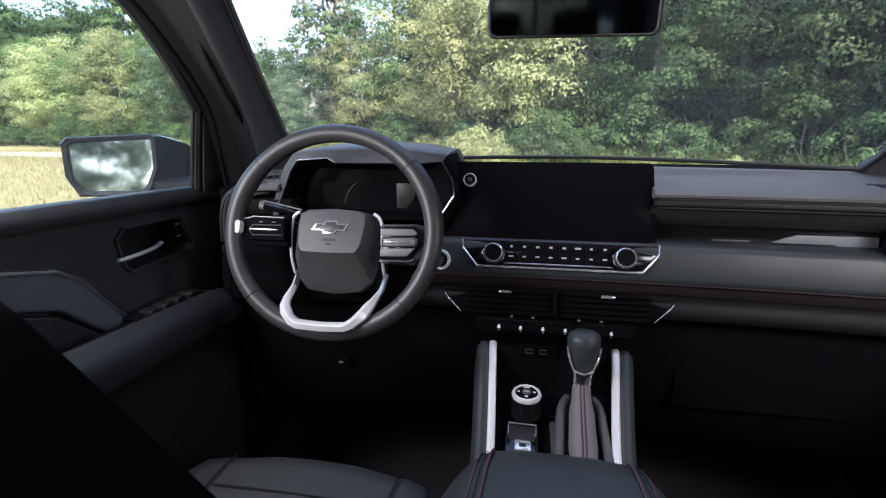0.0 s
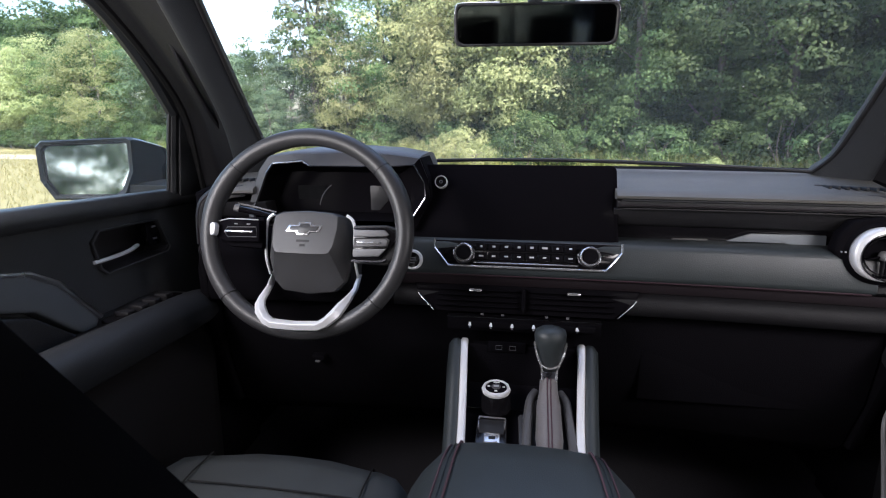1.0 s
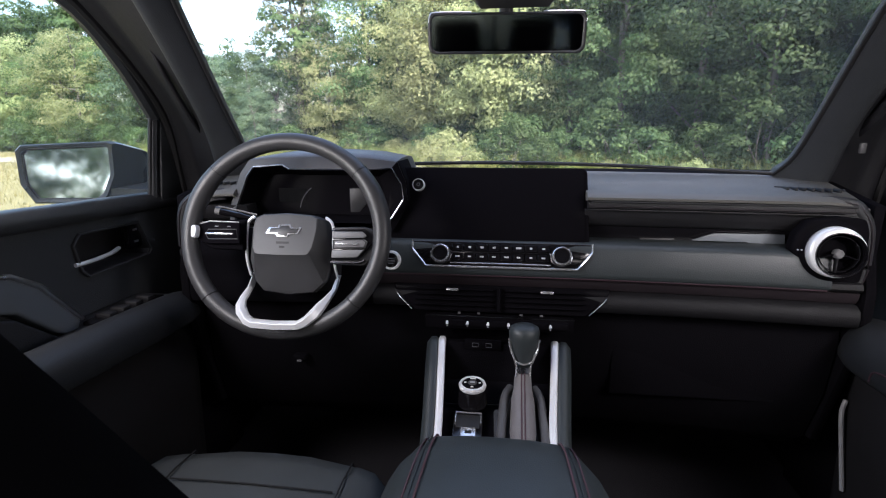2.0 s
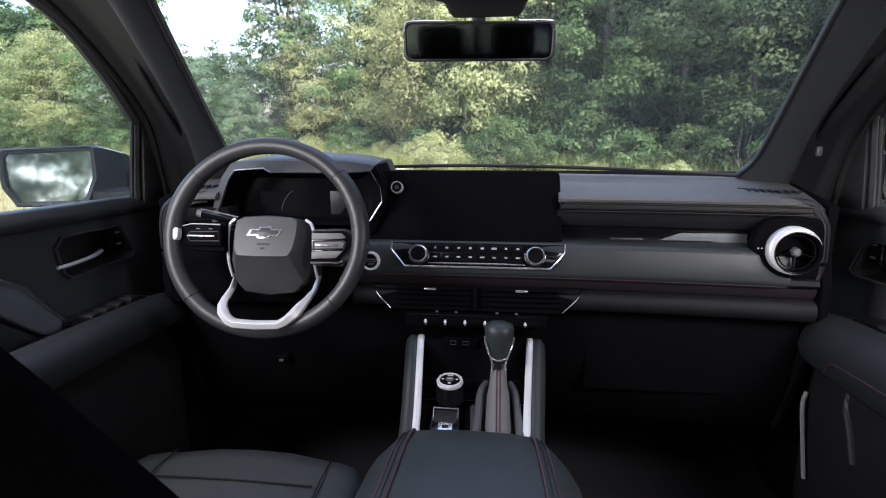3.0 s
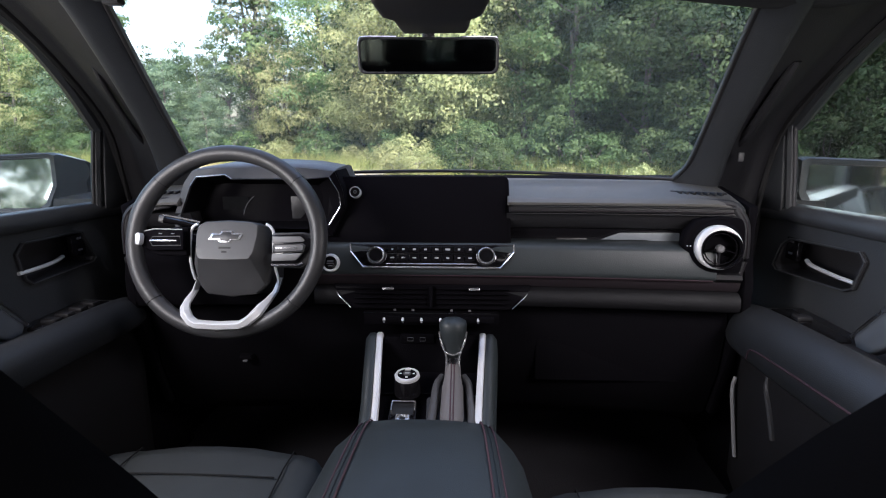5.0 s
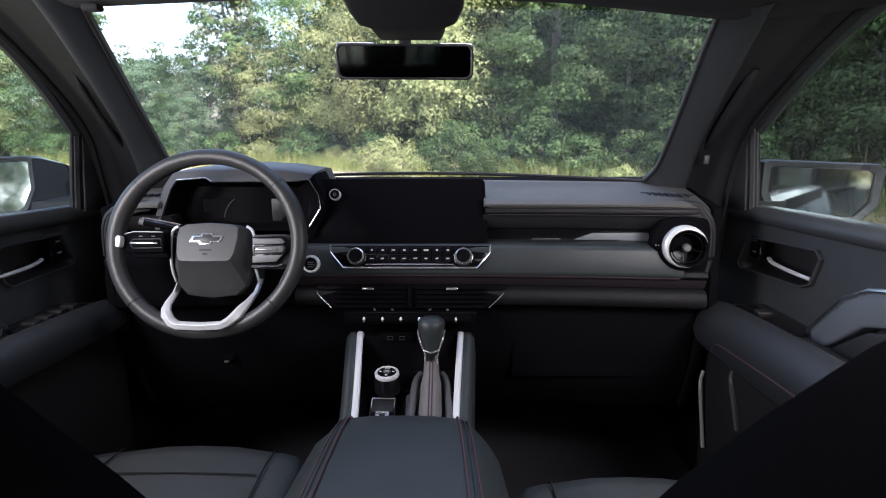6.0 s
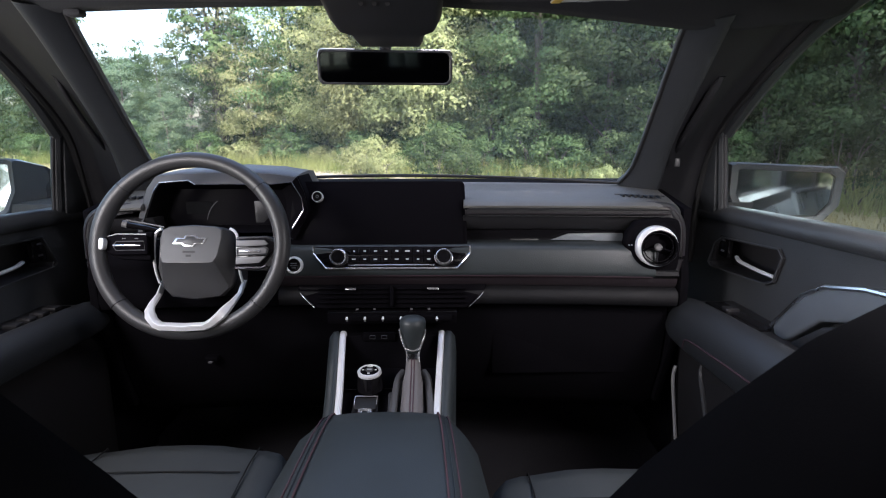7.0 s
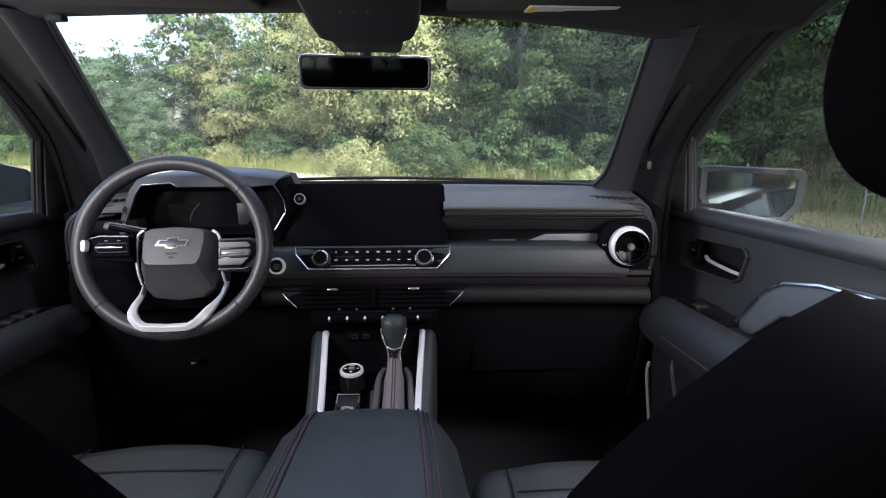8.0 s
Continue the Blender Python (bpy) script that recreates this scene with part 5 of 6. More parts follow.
# ---- mirrors, roof fittings ----
def build_rear_mirror():
    Y = 0.92
    k = (Y + 0.05) / 1.0
    f = facing((0.002, Y, 1.510 + 0.159 * k), -8, 4)
    m = thing("rear_view_mirror", (0.01, Y, 1.65), "black rear view mirror on the windscreen", "mirror")
    hw, hh = 0.1345, 0.0325
    out = rounded(-hw, -hh, hw, hh, 0.012)
    out = [(x, y - 0.006 * (1 - (x / hw) ** 2) * (y < 0)) for x, y in out]
    def sec(kx, ky, h):
        return [f @ Vector((x * kx, y * ky, h)) for x, y in out]
    part("shell", loft([sec(0.6, 0.5, -0.035), sec(0.9, 0.85, -0.025), sec(1.0, 1.0, -0.008), sec(1.0, 1.0, 0.002), sec(0.975, 0.93, 0.004), sec(0.955, 0.86, 0.001)], True, False), SOFT, m, "black moulded shell", 40)
    bm = bmesh.new()
    bm.faces.new([bm.verts.new(p) for p in sec(0.956, 0.865, 0.0012)])
    part("mirror_glass", bm, DIM_MIRROR, m, "dark auto-dimming mirror glass")
    part("stem", tube([f @ Vector((0, 0.0, -0.03)), f @ Vector((0.0, 0.02, -0.034)), f @ Vector((0, 0.05, -0.03))], 0.012, 10), PLASTIC, m)
    # bright strips draw the highlight along the shell's upper corners
    part("edge_highlight", tube(curve_points([f @ Vector((x, y + 0.0005, 0.002)) for x, y in ((-hw + 0.001, hh - 0.016), (-hw + 0.004, hh - 0.004), (-hw + 0.014, hh), (-hw * 0.45, hh))], 4), 0.0012, 6), SATIN, m, "thin satin strip drawn as the upper edge highlight")
    part("edge_highlight", tube(curve_points([f @ Vector((x, y + 0.0005, 0.002)) for x, y in ((hw * 0.45, hh), (hw - 0.014, hh), (hw - 0.004, hh - 0.004), (hw - 0.001, hh - 0.016))], 4), 0.0012, 6), SATIN, m, "thin satin strip drawn as the upper edge highlight")
    # sensor shroud above, reaching to the header
    s = thing("sensor_housing", (0.015, 0.84, 1.69), "black sensor cover at the windscreen's top", "sensor cover")
    rows = []
    for y, z, w, h in ((0.915, 1.708, 0.058, 0.008), (0.90, 1.717, 0.064, 0.018), (0.865, 1.727, 0.068, 0.030), (0.838, 1.733, 0.071, 0.037), (0.825, 1.739, 0.090, 0.041), (0.80, 1.750, 0.099, 0.038), (0.74, 1.766, 0.102, 0.034), (0.70, 1.772, 0.104, 0.022)):
        rows.append([(0.014 + x, y, z + q) for x, q in rounded(-w, -h * 0.7, w, h * 0.6, h * 0.35, 3)])
    part("cover", loft(rows, True), RUBBER, s, "", 50)
    o = thing("overhead_console", (0.014, 0.62, 1.75), "dark overhead console with reading lamp keys", "overhead console")
    part("shell", box((0.014, 0.60, 1.772), (0.19, 0.24, 0.042), 0.018, 4), PLASTIC, o)
    part("lens_strip", box((0.014, 0.665, 1.751), (0.13, 0.05, 0.008), 0.003), GREY_BUTTON_DARK, o)
    part("key", box((0.014, 0.655, 1.746), (0.06, 0.018, 0.006), 0.002), GLOSS, o)
    for x in (-0.03, -0.008, 0.014):
        part("sensor_dot", lathe([(0.004, 0), (0.004, 0.003), (0, 0.003)], facing((x + 0.01, 0.744, 1.742), -35), 12), RUBBER, s)


DIM_MIRROR = material("dim_mirror_glass", (0.42, 0.45, 0.52), 0.06, 1.0, vary=0.02, wear=0)


def build_visor(s):
    v = thing("sun_visor", (s * 0.32, 0.70, 1.76), "folded-up cloth sun visor under the roof lining" + (" with a warning label" if s > 0 else ""), "sun visor", "sun visors")
    f = Matrix.Translation((s * 0.345, 0.712, 1.757)) @ pose(0, 0, 0, 3, 0, 0)
    part("board", prism(rounded(-0.185, -0.085, 0.185, 0.085, 0.02), f @ Matrix.Translation((0, 0, -0.008)), 0.016, 0.006, 3), HEADLINER, v)
    part("pivot_arm", tube([(s * 0.515, 0.755, 1.765), (s * 0.40, 0.757, 1.766)], 0.005, 8), PLASTIC, v)
    part("pivot_clip", box((s * 0.515, 0.79, 1.735), (0.030, 0.022, 0.012), 0.005), HEADLINER, v)
    if s > 0:
        lab = part("warning_label", box((0.030, 0.045, -0.0092), (0.155, 0.065, 0.0016), 0.0004, 1, f), PAPER, v, "pale paper warning label")
        part("label_band", box((-0.038, 0.045, -0.0105), (0.014, 0.062, 0.001), 0, 1, f), YELLOW, lab)
        for k in range(4):
            part("print_mark", box((0.040, 0.065 - 0.013 * k, -0.0104), (0.09 - 0.012 * (k == 3), 0.003, 0.0008), 0, 1, f), GREY_BUTTON, lab)


build_rear_mirror()
for s in (-1, 1):
    build_visor(s)


def build_door_mirror(s):
    cx, cz = (-1.000, 1.407) if s < 0 else (0.938, 1.395)
    hw, hh = (0.100, 0.072) if s < 0 else (0.118, 0.072)
    f = facing((cx, 1.05, cz), 1.8 if s > 0 else 7.0, -21 if s > 0 else 21)
    m = thing("door_mirror", (s * 0.87, 1.12, 1.36), "dark angular door mirror with clear glass", "mirror", "door mirrors")
    # outline seen from behind; outer side towards s
    pts = [(-s * hw, hh * 0.92), (-s * hw * 0.9, hh), (s * hw * 0.88, hh * 0.9), (s * hw, hh * 0.72), (s * hw * 0.97, -hh * 0.35), (s * hw * 0.72, -hh * 0.95), (-s * hw * 0.62, -hh), (-s * hw * 0.80, -hh * 0.8), (-s * hw, -hh * 0.1)]
    gx, gy = (0.885, 0.845) if s < 0 else (0.85, 0.79)
    if s > 0:
        pts = pts[::-1]
    def sec(kx, ky, h, dx=0.0, dy=0.0):
        return [f @ Vector((x * kx + dx, y * ky + dy, h)) for x, y in pts]
    bm = loft([sec(0.55, 0.42, -0.17, -s * 0.115, -0.026), sec(0.80, 0.66, -0.135, -s * 0.085, -0.016), sec(0.96, 0.90, -0.075, -s * 0.045, -0.004), sec(1.0, 1.0, -0.02, -s * 0.008), sec(1.0, 1.0, 0.004), sec(0.97, 0.95, 0.010), sec(gx + 0.005, gy + 0.005, 0.008), sec(gx - 0.015, gy - 0.015, -0.004)], True, False)
    bm.verts.ensure_lookup_table()
    bm.faces.new(bm.verts[:len(pts)])
    part("shell", bm, MIRROR_SHELL, m, "slate grey shell", 30)
    bm = bmesh.new()
    bm.faces.new([bm.verts.new(p) for p in sec(gx, gy, 0.0)])
    part("mirror_glass", bm, MIRROR, m, "clear mirror glass")
    rim = sec(gx, gy, 0.003)
    part("glass_edge", tube(rim, 0.0022, 6, 1, (0, 1, 0), True), RUBBER, m)
    part("arm", loft([[(s * x, y, z) for y, z in ((1.07, 1.325), (1.17, 1.325), (1.17, 1.375), (1.07, 1.37))] for x in (0.82, 0.86, 0.92)], True), PLASTIC, m)


for s in (-1, 1):
    build_door_mirror(s)


# ---- seats and pedals ----
def build_seat(s, X, back, head, front, drop):
    """back: rows of height, inner and outer edge, front face; head: centre of the head restraint."""
    m = thing("front_seat", (X, 0.45, 0.58), "dark leather front seat with raised side bolsters", "seat", "front seats")
    # cushion
    rows = []
    for y, z, w, h in ((0.765, 0.86, 0.215, 0.06), (0.775, 0.895, 0.225, 0.10), (0.760, 0.918, 0.228, 0.13), (0.72, 0.928, 0.23, 0.15), (0.60, 0.922, 0.235, 0.16), (0.40, 0.905, 0.25, 0.16), (0.20, 0.90, 0.25, 0.16)):
        up = 0.03 if y < 0.7 else 0.012
        rows.append([(X + a * w, y + front - 0.055 * a ** 4 * (y > 0.5), z + b + drop - 0.02 * a ** 6 * (y > 0.7)) for a, b in ((-0.96, -h), (-1.0, -0.05), (-0.97, up * 0.5), (-0.86, up), (-0.72, 0.004), (-0.66, 0.0), (-0.3, 0.004), (0, 0.006), (0.3, 0.004), (0.66, 0.0), (0.72, 0.004), (0.86, up), (0.97, up * 0.5), (1.0, -0.05), (0.96, -h))])
    cu = part("cushion", loft(rows, True), SEAT, m, "slate leather cushion", 60)
    part("seam", tube([(X + a * 0.215, 0.665 + front, 0.9275 + drop + 0.006 * (1 - a * a)) for a in (-0.66, -0.35, 0, 0.35, 0.66)], 0.0016, 6), RUBBER, cu)
    for e in (-1, 1):
        part("seam", tube([(X + e * 0.15, y + front, z + drop) for y, z in ((0.758, 0.90), (0.748, 0.925), (0.69, 0.931), (0.60, 0.9255), (0.35, 0.907))], 0.0016, 6), RUBBER, cu)
    # backrest
    rows = []
    for z, xi, xo, yf in back:
        c, w = (xi + xo) / 2, abs(xo - xi) / 2
        th = 0.075 + 0.06 * min(1, w / 0.24)
        rows.append([(c + a * w, yf + (b - 0.72) * th, z + 0.02 * b) for a, b in ((-1.0, 0.2), (-0.92, 0.62), (-0.75, 0.72), (-0.6, 0.5), (0, 0.45), (0.6, 0.5), (0.75, 0.72), (0.92, 0.62), (1.0, 0.2), (0.95, -0.6), (0.7, -0.9), (0, -1.0), (-0.7, -0.9), (-0.95, -0.6))])
    part("backrest", loft(rows, True), SEAT_SHADED, m, "padded backrest, coloured near-black as its unlit side", 60)
    # head restraint on two posts
    hx, hy = head
    rows = []
    for k in range(25):
        a = radians(-90 + 7.5 * k)
        r = max(0.02, math.cos(a)) ** (0.6 if a < 0 else 0.42)
        z, w, th = 1.58 + 0.104 * math.sin(a), 0.130 * r, 0.056 * r
        rows.append([(hx + x, hy + y, z) for x, y in rounded(-w, -th, w, th, th * 0.7, 6)])
    part("head_restraint", loft(rows, True), SEAT_SHADED, m, "", 60)
    for e in (0.03, 0.10):
        part("post", tube([(hx + s * e, hy + 0.09, 1.30), (hx + s * e, hy, 1.49)], 0.005, 8), SEAT_SHADED, m)
    part("base", box((X, 0.45, 0.66), (0.40, 0.50, 0.16), 0.02), PLASTIC, m)


build_seat(-1, -0.40, ((0.86, -0.11, -0.64, 0.45), (0.95, -0.168, -0.66, 0.44), (1.02, -0.23, -0.68, 0.435), (1.10, -0.30, -0.69, 0.43), (1.18, -0.37, -0.69, 0.42), (1.25, -0.43, -0.68, 0.41), (1.31, -0.485, -0.66, 0.40), (1.345, -0.53, -0.62, 0.39)), (-0.55, 0.10), 0.0, 0.0)
build_seat(1, 0.43, ((0.88, 0.24, 0.66, 0.42), (1.0, 0.255, 0.69, 0.40), (1.08, 0.28, 0.70, 0.385), (1.15, 0.325, 0.70, 0.37), (1.23, 0.395, 0.69, 0.355), (1.31, 0.47, 0.68, 0.335), (1.36, 0.55, 0.66, 0.32)), (0.556, 0.19), -0.03, -0.042)


def build_bench():
    b = thing("rear_bench", (0, -0.85, 0.58), "dark rear bench seat below the back window", "seat")
    rows = []
    for y, z in ((-0.50, 0.86), (-0.49, 0.93), (-0.53, 0.965), (-0.75, 0.95), (-0.95, 0.94)):
        rows.append([(x, y, z - 0.02 * abs(x) ** 4) for x in (-0.68, -0.62, -0.2, 0.2, 0.62, 0.68)] + [(0.68, y, 0.60), (-0.68, y, 0.60)])
    part("cushion", loft(rows, True), SEAT_SHADED, b, "", 50)
    part("backrest", box((0, -1.02, 1.14), (1.36, 0.16, 0.46), 0.04, 4, pose(0, 0, 0, 0, 0, 0)), SEAT_SHADED, b)
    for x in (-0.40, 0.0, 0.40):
        part("head_restraint", box((x, -1.05, 1.44), (0.24, 0.10, 0.16), 0.035, 4), SEAT_SHADED, b)
        for e in (-0.05, 0.05):
            part("post", tube([(x + e, -1.04, 1.33), (x + e, -1.05, 1.40)], 0.006, 8), DARK_CHROME, b)


build_bench()


def build_pedal(x, w, h, label):
    p = thing("pedal", (x, 1.42, 0.62), label, "pedal", "pedals")
    f = facing((x, 1.30, 0.745), 35)
    pad = part("pad", box((0, 0, 0), (w, h, 0.014), 0.004, 2, f), RUBBER, p)
    for k in range(3):
        part("rib", box((0, (k - 1) * h * 0.28, 0.009), (w * 0.8, 0.006, 0.004), 0.001, 1, f), PLASTIC, pad)
    part("lever", tube(curve_points([f @ Vector((0, 0, -0.005)), (x, 1.36, 0.80), (x, 1.44, 0.95), (x, 1.46, 1.10)], 4), 0.009, 8), PLASTIC, p)


# small hook under the column; a pale tab paints its glint
h = thing("hood_release", (-0.447, 1.0, 0.99), "small hook under the column, its glint drawn as a pale tab", "lever")
part("handle", box((-0.447, 0.995, 0.994), (0.010, 0.010, 0.004), 0.001), MARK_DIM, h)
part("bracket", box((-0.447, 1.02, 1.0), (0.03, 0.05, 0.012), 0.003), BLACK_PLASTIC, h)
build_pedal(-0.415, 0.11, 0.06, "wide ribbed brake pedal in the dark footwell")
build_pedal(-0.276, 0.055, 0.085, "narrow ribbed accelerator pedal in the dark footwell")


# ---- outside: meadow, grass, wood edge ----
def leaf_material(name, dark, light, rough=0.55, patch=0.9, through_light=0.6):
    """Foliage: leaf by leaf variation within patches of lighter and darker growth."""
    m = bpy.data.materials.new(name)
    m.use_nodes = True
    n, l = m.node_tree.nodes, m.node_tree.links
    b = n["Principled BSDF"]
    b.inputs["Roughness"].default_value = rough
    b.inputs["Specular IOR Level"].default_value = 0.2
    g = n.new("ShaderNodeNewGeometry")
    oi = n.new("ShaderNodeObjectInfo")
    tc = n.new("ShaderNodeTexCoord")
    tex = n.new("ShaderNodeTexNoise")
    tex.inputs["Scale"].default_value = patch
    tex.inputs["Detail"].default_value = 2
    l.new(tc.outputs["Object"], tex.inputs["Vector"])
    wide = n.new("ShaderNodeMapRange")
    wide.inputs["From Min"].default_value = 0.32
    wide.inputs["From Max"].default_value = 0.68
    l.new(tex.outputs["Fac"], wide.inputs["Value"])
    blend = n.new("ShaderNodeMix")
    blend.inputs["Factor"].default_value = 0.16
    l.new(wide.outputs["Result"], blend.inputs["A"])
    l.new(g.outputs["Random Per Island"], blend.inputs["B"])
    ramp = n.new("ShaderNodeMix")
    ramp.data_type = "RGBA"
    ramp.inputs["A"].default_value = (*dark, 1)
    ramp.inputs["B"].default_value = (*light, 1)
    l.new(blend.outputs["Result"], ramp.inputs["Factor"])
    hsv = n.new("ShaderNodeHueSaturation")
    mr = n.new("ShaderNodeMapRange")
    mr.inputs["To Min"].default_value = 0.485
    mr.inputs["To Max"].default_value = 0.512
    l.new(oi.outputs["Random"], mr.inputs["Value"])
    l.new(mr.outputs["Result"], hsv.inputs["Hue"])
    mv = n.new("ShaderNodeMapRange")
    mv.inputs["To Min"].default_value = 0.75
    mv.inputs["To Max"].default_value = 1.2
    l.new(oi.outputs["Random"], mv.inputs["Value"])
    l.new(mv.outputs["Result"], hsv.inputs["Value"])
    l.new(ramp.outputs["Result"], hsv.inputs["Color"])
    l.new(hsv.outputs["Color"], b.inputs["Base Color"])
    t = n.new("ShaderNodeBsdfTranslucent")
    l.new(hsv.outputs["Color"], t.inputs["Color"])
    mx = n.new("ShaderNodeMixShader")
    mx.inputs["Fac"].default_value = through_light
    l.new(b.outputs[0], mx.inputs[1])
    l.new(t.outputs[0], mx.inputs[2])
    l.new(mx.outputs[0], n["Material Output"].inputs["Surface"])
    return m


LEAF_GREEN = leaf_material("green_leaves", (0.048, 0.100, 0.044), (0.150, 0.225, 0.096))
LEAF_YELLOW = leaf_material("yellow_green_leaves", (0.20, 0.245, 0.112), (0.36, 0.39, 0.205))
LEAF_GREY = leaf_material("grey_green_leaves", (0.10, 0.115, 0.075), (0.20, 0.21, 0.14))
# bluish tint in the leaf colour stands in for haze over distance
LEAF_HAZED = leaf_material("hazed_leaves", (0.070, 0.125, 0.085), (0.170, 0.240, 0.150))
# darker green that puts the wood's shade into the leaf colour
LEAF_SHADED = leaf_material("shaded_leaves", (0.024, 0.055, 0.026), (0.098, 0.150, 0.062))
GRASS = leaf_material("tall_grass", (0.12, 0.155, 0.050), (0.34, 0.36, 0.15), 0.7, 0.6)
STRAW = leaf_material("straw_grass", (0.17, 0.150, 0.060), (0.25, 0.225, 0.10), 0.7, 0.3)
BARK = material("grey_bark", (0.085, 0.080, 0.072), 0.9, vary=0.5, scale=6, bump=0.8, bump_scale=25)


def ground_material():
    m = bpy.data.materials.new("meadow_ground")
    m.use_nodes = True
    n, l = m.node_tree.nodes, m.node_tree.links
    b = n["Principled BSDF"]
    b.inputs["Roughness"].default_value = 0.95
    tc = n.new("ShaderNodeTexCoord")
    big = n.new("ShaderNodeTexNoise")
    big.inputs["Scale"].default_value = 0.12
    big.inputs["Detail"].default_value = 6
    fine = n.new("ShaderNodeTexNoise")
    fine.inputs["Scale"].default_value = 9
    fine.inputs["Detail"].default_value = 8
    l.new(tc.outputs["Object"], big.inputs["Vector"])
    l.new(tc.outputs["Object"], fine.inputs["Vector"])
    a = n.new("ShaderNodeMix")
    a.data_type = "RGBA"
    a.inputs["A"].default_value = (0.165, 0.142, 0.064, 1)
    a.inputs["B"].default_value = (0.215, 0.19, 0.094, 1)
    l.new(big.outputs["Fac"], a.inputs["Factor"])
    c = n.new("ShaderNodeMix")
    c.data_type = "RGBA"
    c.inputs["B"].default_value = (0.10, 0.10, 0.04, 1)
    r = n.new("ShaderNodeMapRange")
    r.inputs["From Min"].default_value = 0.45
    r.inputs["From Max"].default_value = 0.75
    r.inputs["To Max"].default_value = 0.8
    l.new(fine.outputs["Fac"], r.inputs["Value"])
    l.new(r.outputs["Result"], c.inputs["Factor"])
    l.new(a.outputs["Result"], c.inputs["A"])
    l.new(c.outputs["Result"], b.inputs["Base Color"])
    bp = n.new("ShaderNodeBump")
    bp.inputs["Strength"].default_value = 0.8
    bp.inputs["Distance"].default_value = 0.1
    l.new(fine.outputs["Fac"], bp.inputs["Height"])
    l.new(bp.outputs["Normal"], b.inputs["Normal"])
    return m


rng = np.random.default_rng(5)


def quads_object(name, verts, mat):
    """verts: (n, 4, 3). One mesh of loose four-cornered blades."""
    n = len(verts)
    me = bpy.data.meshes.new(name)
    me.vertices.add(4 * n)
    me.vertices.foreach_set("co", verts.reshape(-1).astype(np.float32))
    me.loops.add(4 * n)
    me.loops.foreach_set("vertex_index", np.arange(4 * n, dtype=np.int32))
    me.polygons.add(n)
    me.polygons.foreach_set("loop_start", np.arange(0, 4 * n, 4, dtype=np.int32))
    me.update(calc_edges=True)
    me.validate()
    me.materials.append(mat)
    return new(name, me)


def unit(v):
    return v / np.maximum(np.linalg.norm(v, axis=-1, keepdims=True), 1e-9)


def leaves(centres, size, outward):
    """A pointed, folded blade at each centre, turned by chance but leaning outwards and up."""
    n = len(centres)
    nor = unit(rng.normal(size=(n, 3)) * 0.26 + outward * 1.4 + np.array([0, 0, 0.35]))
    u = unit(np.cross(nor, rng.normal(size=(n, 3))))
    v = np.cross(nor, u)
    s = (size * rng.uniform(0.6, 1.35, n))[:, None]
    droop = nor * s * 0.25
    return np.stack([centres - u * s, centres - v * s * 0.5 - droop * 0.3, centres + u * s - droop, centres + v * s * 0.5 - droop * 0.3], 1)


def crown(height, base, radius, clumps, per, size, lean=0.0, flat=0.8):
    """Leaf clumps through an uneven egg-shaped crown."""
    out = []
    d = unit(rng.normal(size=(clumps, 3)))
    rad = rng.uniform(0.35, 1.0, clumps) ** 0.6
    mid = (height + base) / 2
    half = (height - base) / 2
    for k in range(clumps):
        t = d[k, 2] * rad[k]
        wide = radius * (1.0 - 0.35 * max(t, 0) ** 2) * rng.uniform(0.75, 1.25)
        c = np.array([d[k, 0] * rad[k] * wide + lean * t, d[k, 1] * rad[k] * wide, mid + half * t])
        cr = radius * rng.uniform(0.15, 0.36)
        m = int(per * (cr / radius / 0.28) ** 1.6)
        way = rng.normal(size=(m, 3))
        way[:, 2] = np.where(rng.uniform(size=m) < 0.7, np.abs(way[:, 2]), way[:, 2])
        off = unit(way) * (rng.uniform(0.0, 1.0, m) ** 0.22)[:, None] * cr * np.array([1.15, 1.15, flat])
        o = unit(off + d[k] * cr * 0.5)
        out.append(leaves(c + off, size, o))
    return np.concatenate(out)


def limb(p0, p1, r0, r1, bend=0.15):
    p0, p1 = Vector(p0), Vector(p1)
    mid = p0.lerp(p1, 0.5) + Vector(rng.normal(size=3)) * (p1 - p0).length * bend * 0.4
    pts = curve_points([p0, mid, p1], 4)
    return tube(pts, [r0 + (r1 - r0) * k / (len(pts) - 1) for k in range(len(pts))], 7, 1, (0.3, 0.9, 0.1))


def make_tree(name, height, base, radius, clumps, per, size, mat, label, trunk=0.16):
    t = thing(name, (0, 0, 0), label, "tree", "wood edge")
    bms = [limb((0, 0, -0.1), (rng.normal() * 0.2, rng.normal() * 0.2, height * 0.55), trunk, trunk * 0.6, 0.06), limb((0, 0, height * 0.53), (0.2, 0.1, height * 0.93), trunk * 0.62, 0.03, 0.1)]
    for k in range(7):
        a = rng.uniform(0, 6.28)
        z = rng.uniform(base * 0.8, height * 0.7)
        bms.append(limb((0, 0, z), (math.cos(a) * radius * 0.55, math.sin(a) * radius * 0.55, z + rng.uniform(0.3, 1.8)), trunk * 0.35, 0.02, 0.3))
    part("trunk", join(*bms), BARK, t, "grey-brown trunk with limbs", 70)
    c = quads_object("crown", crown(height, base, radius, clumps, per, size), mat)
    c.parent = t
    return t


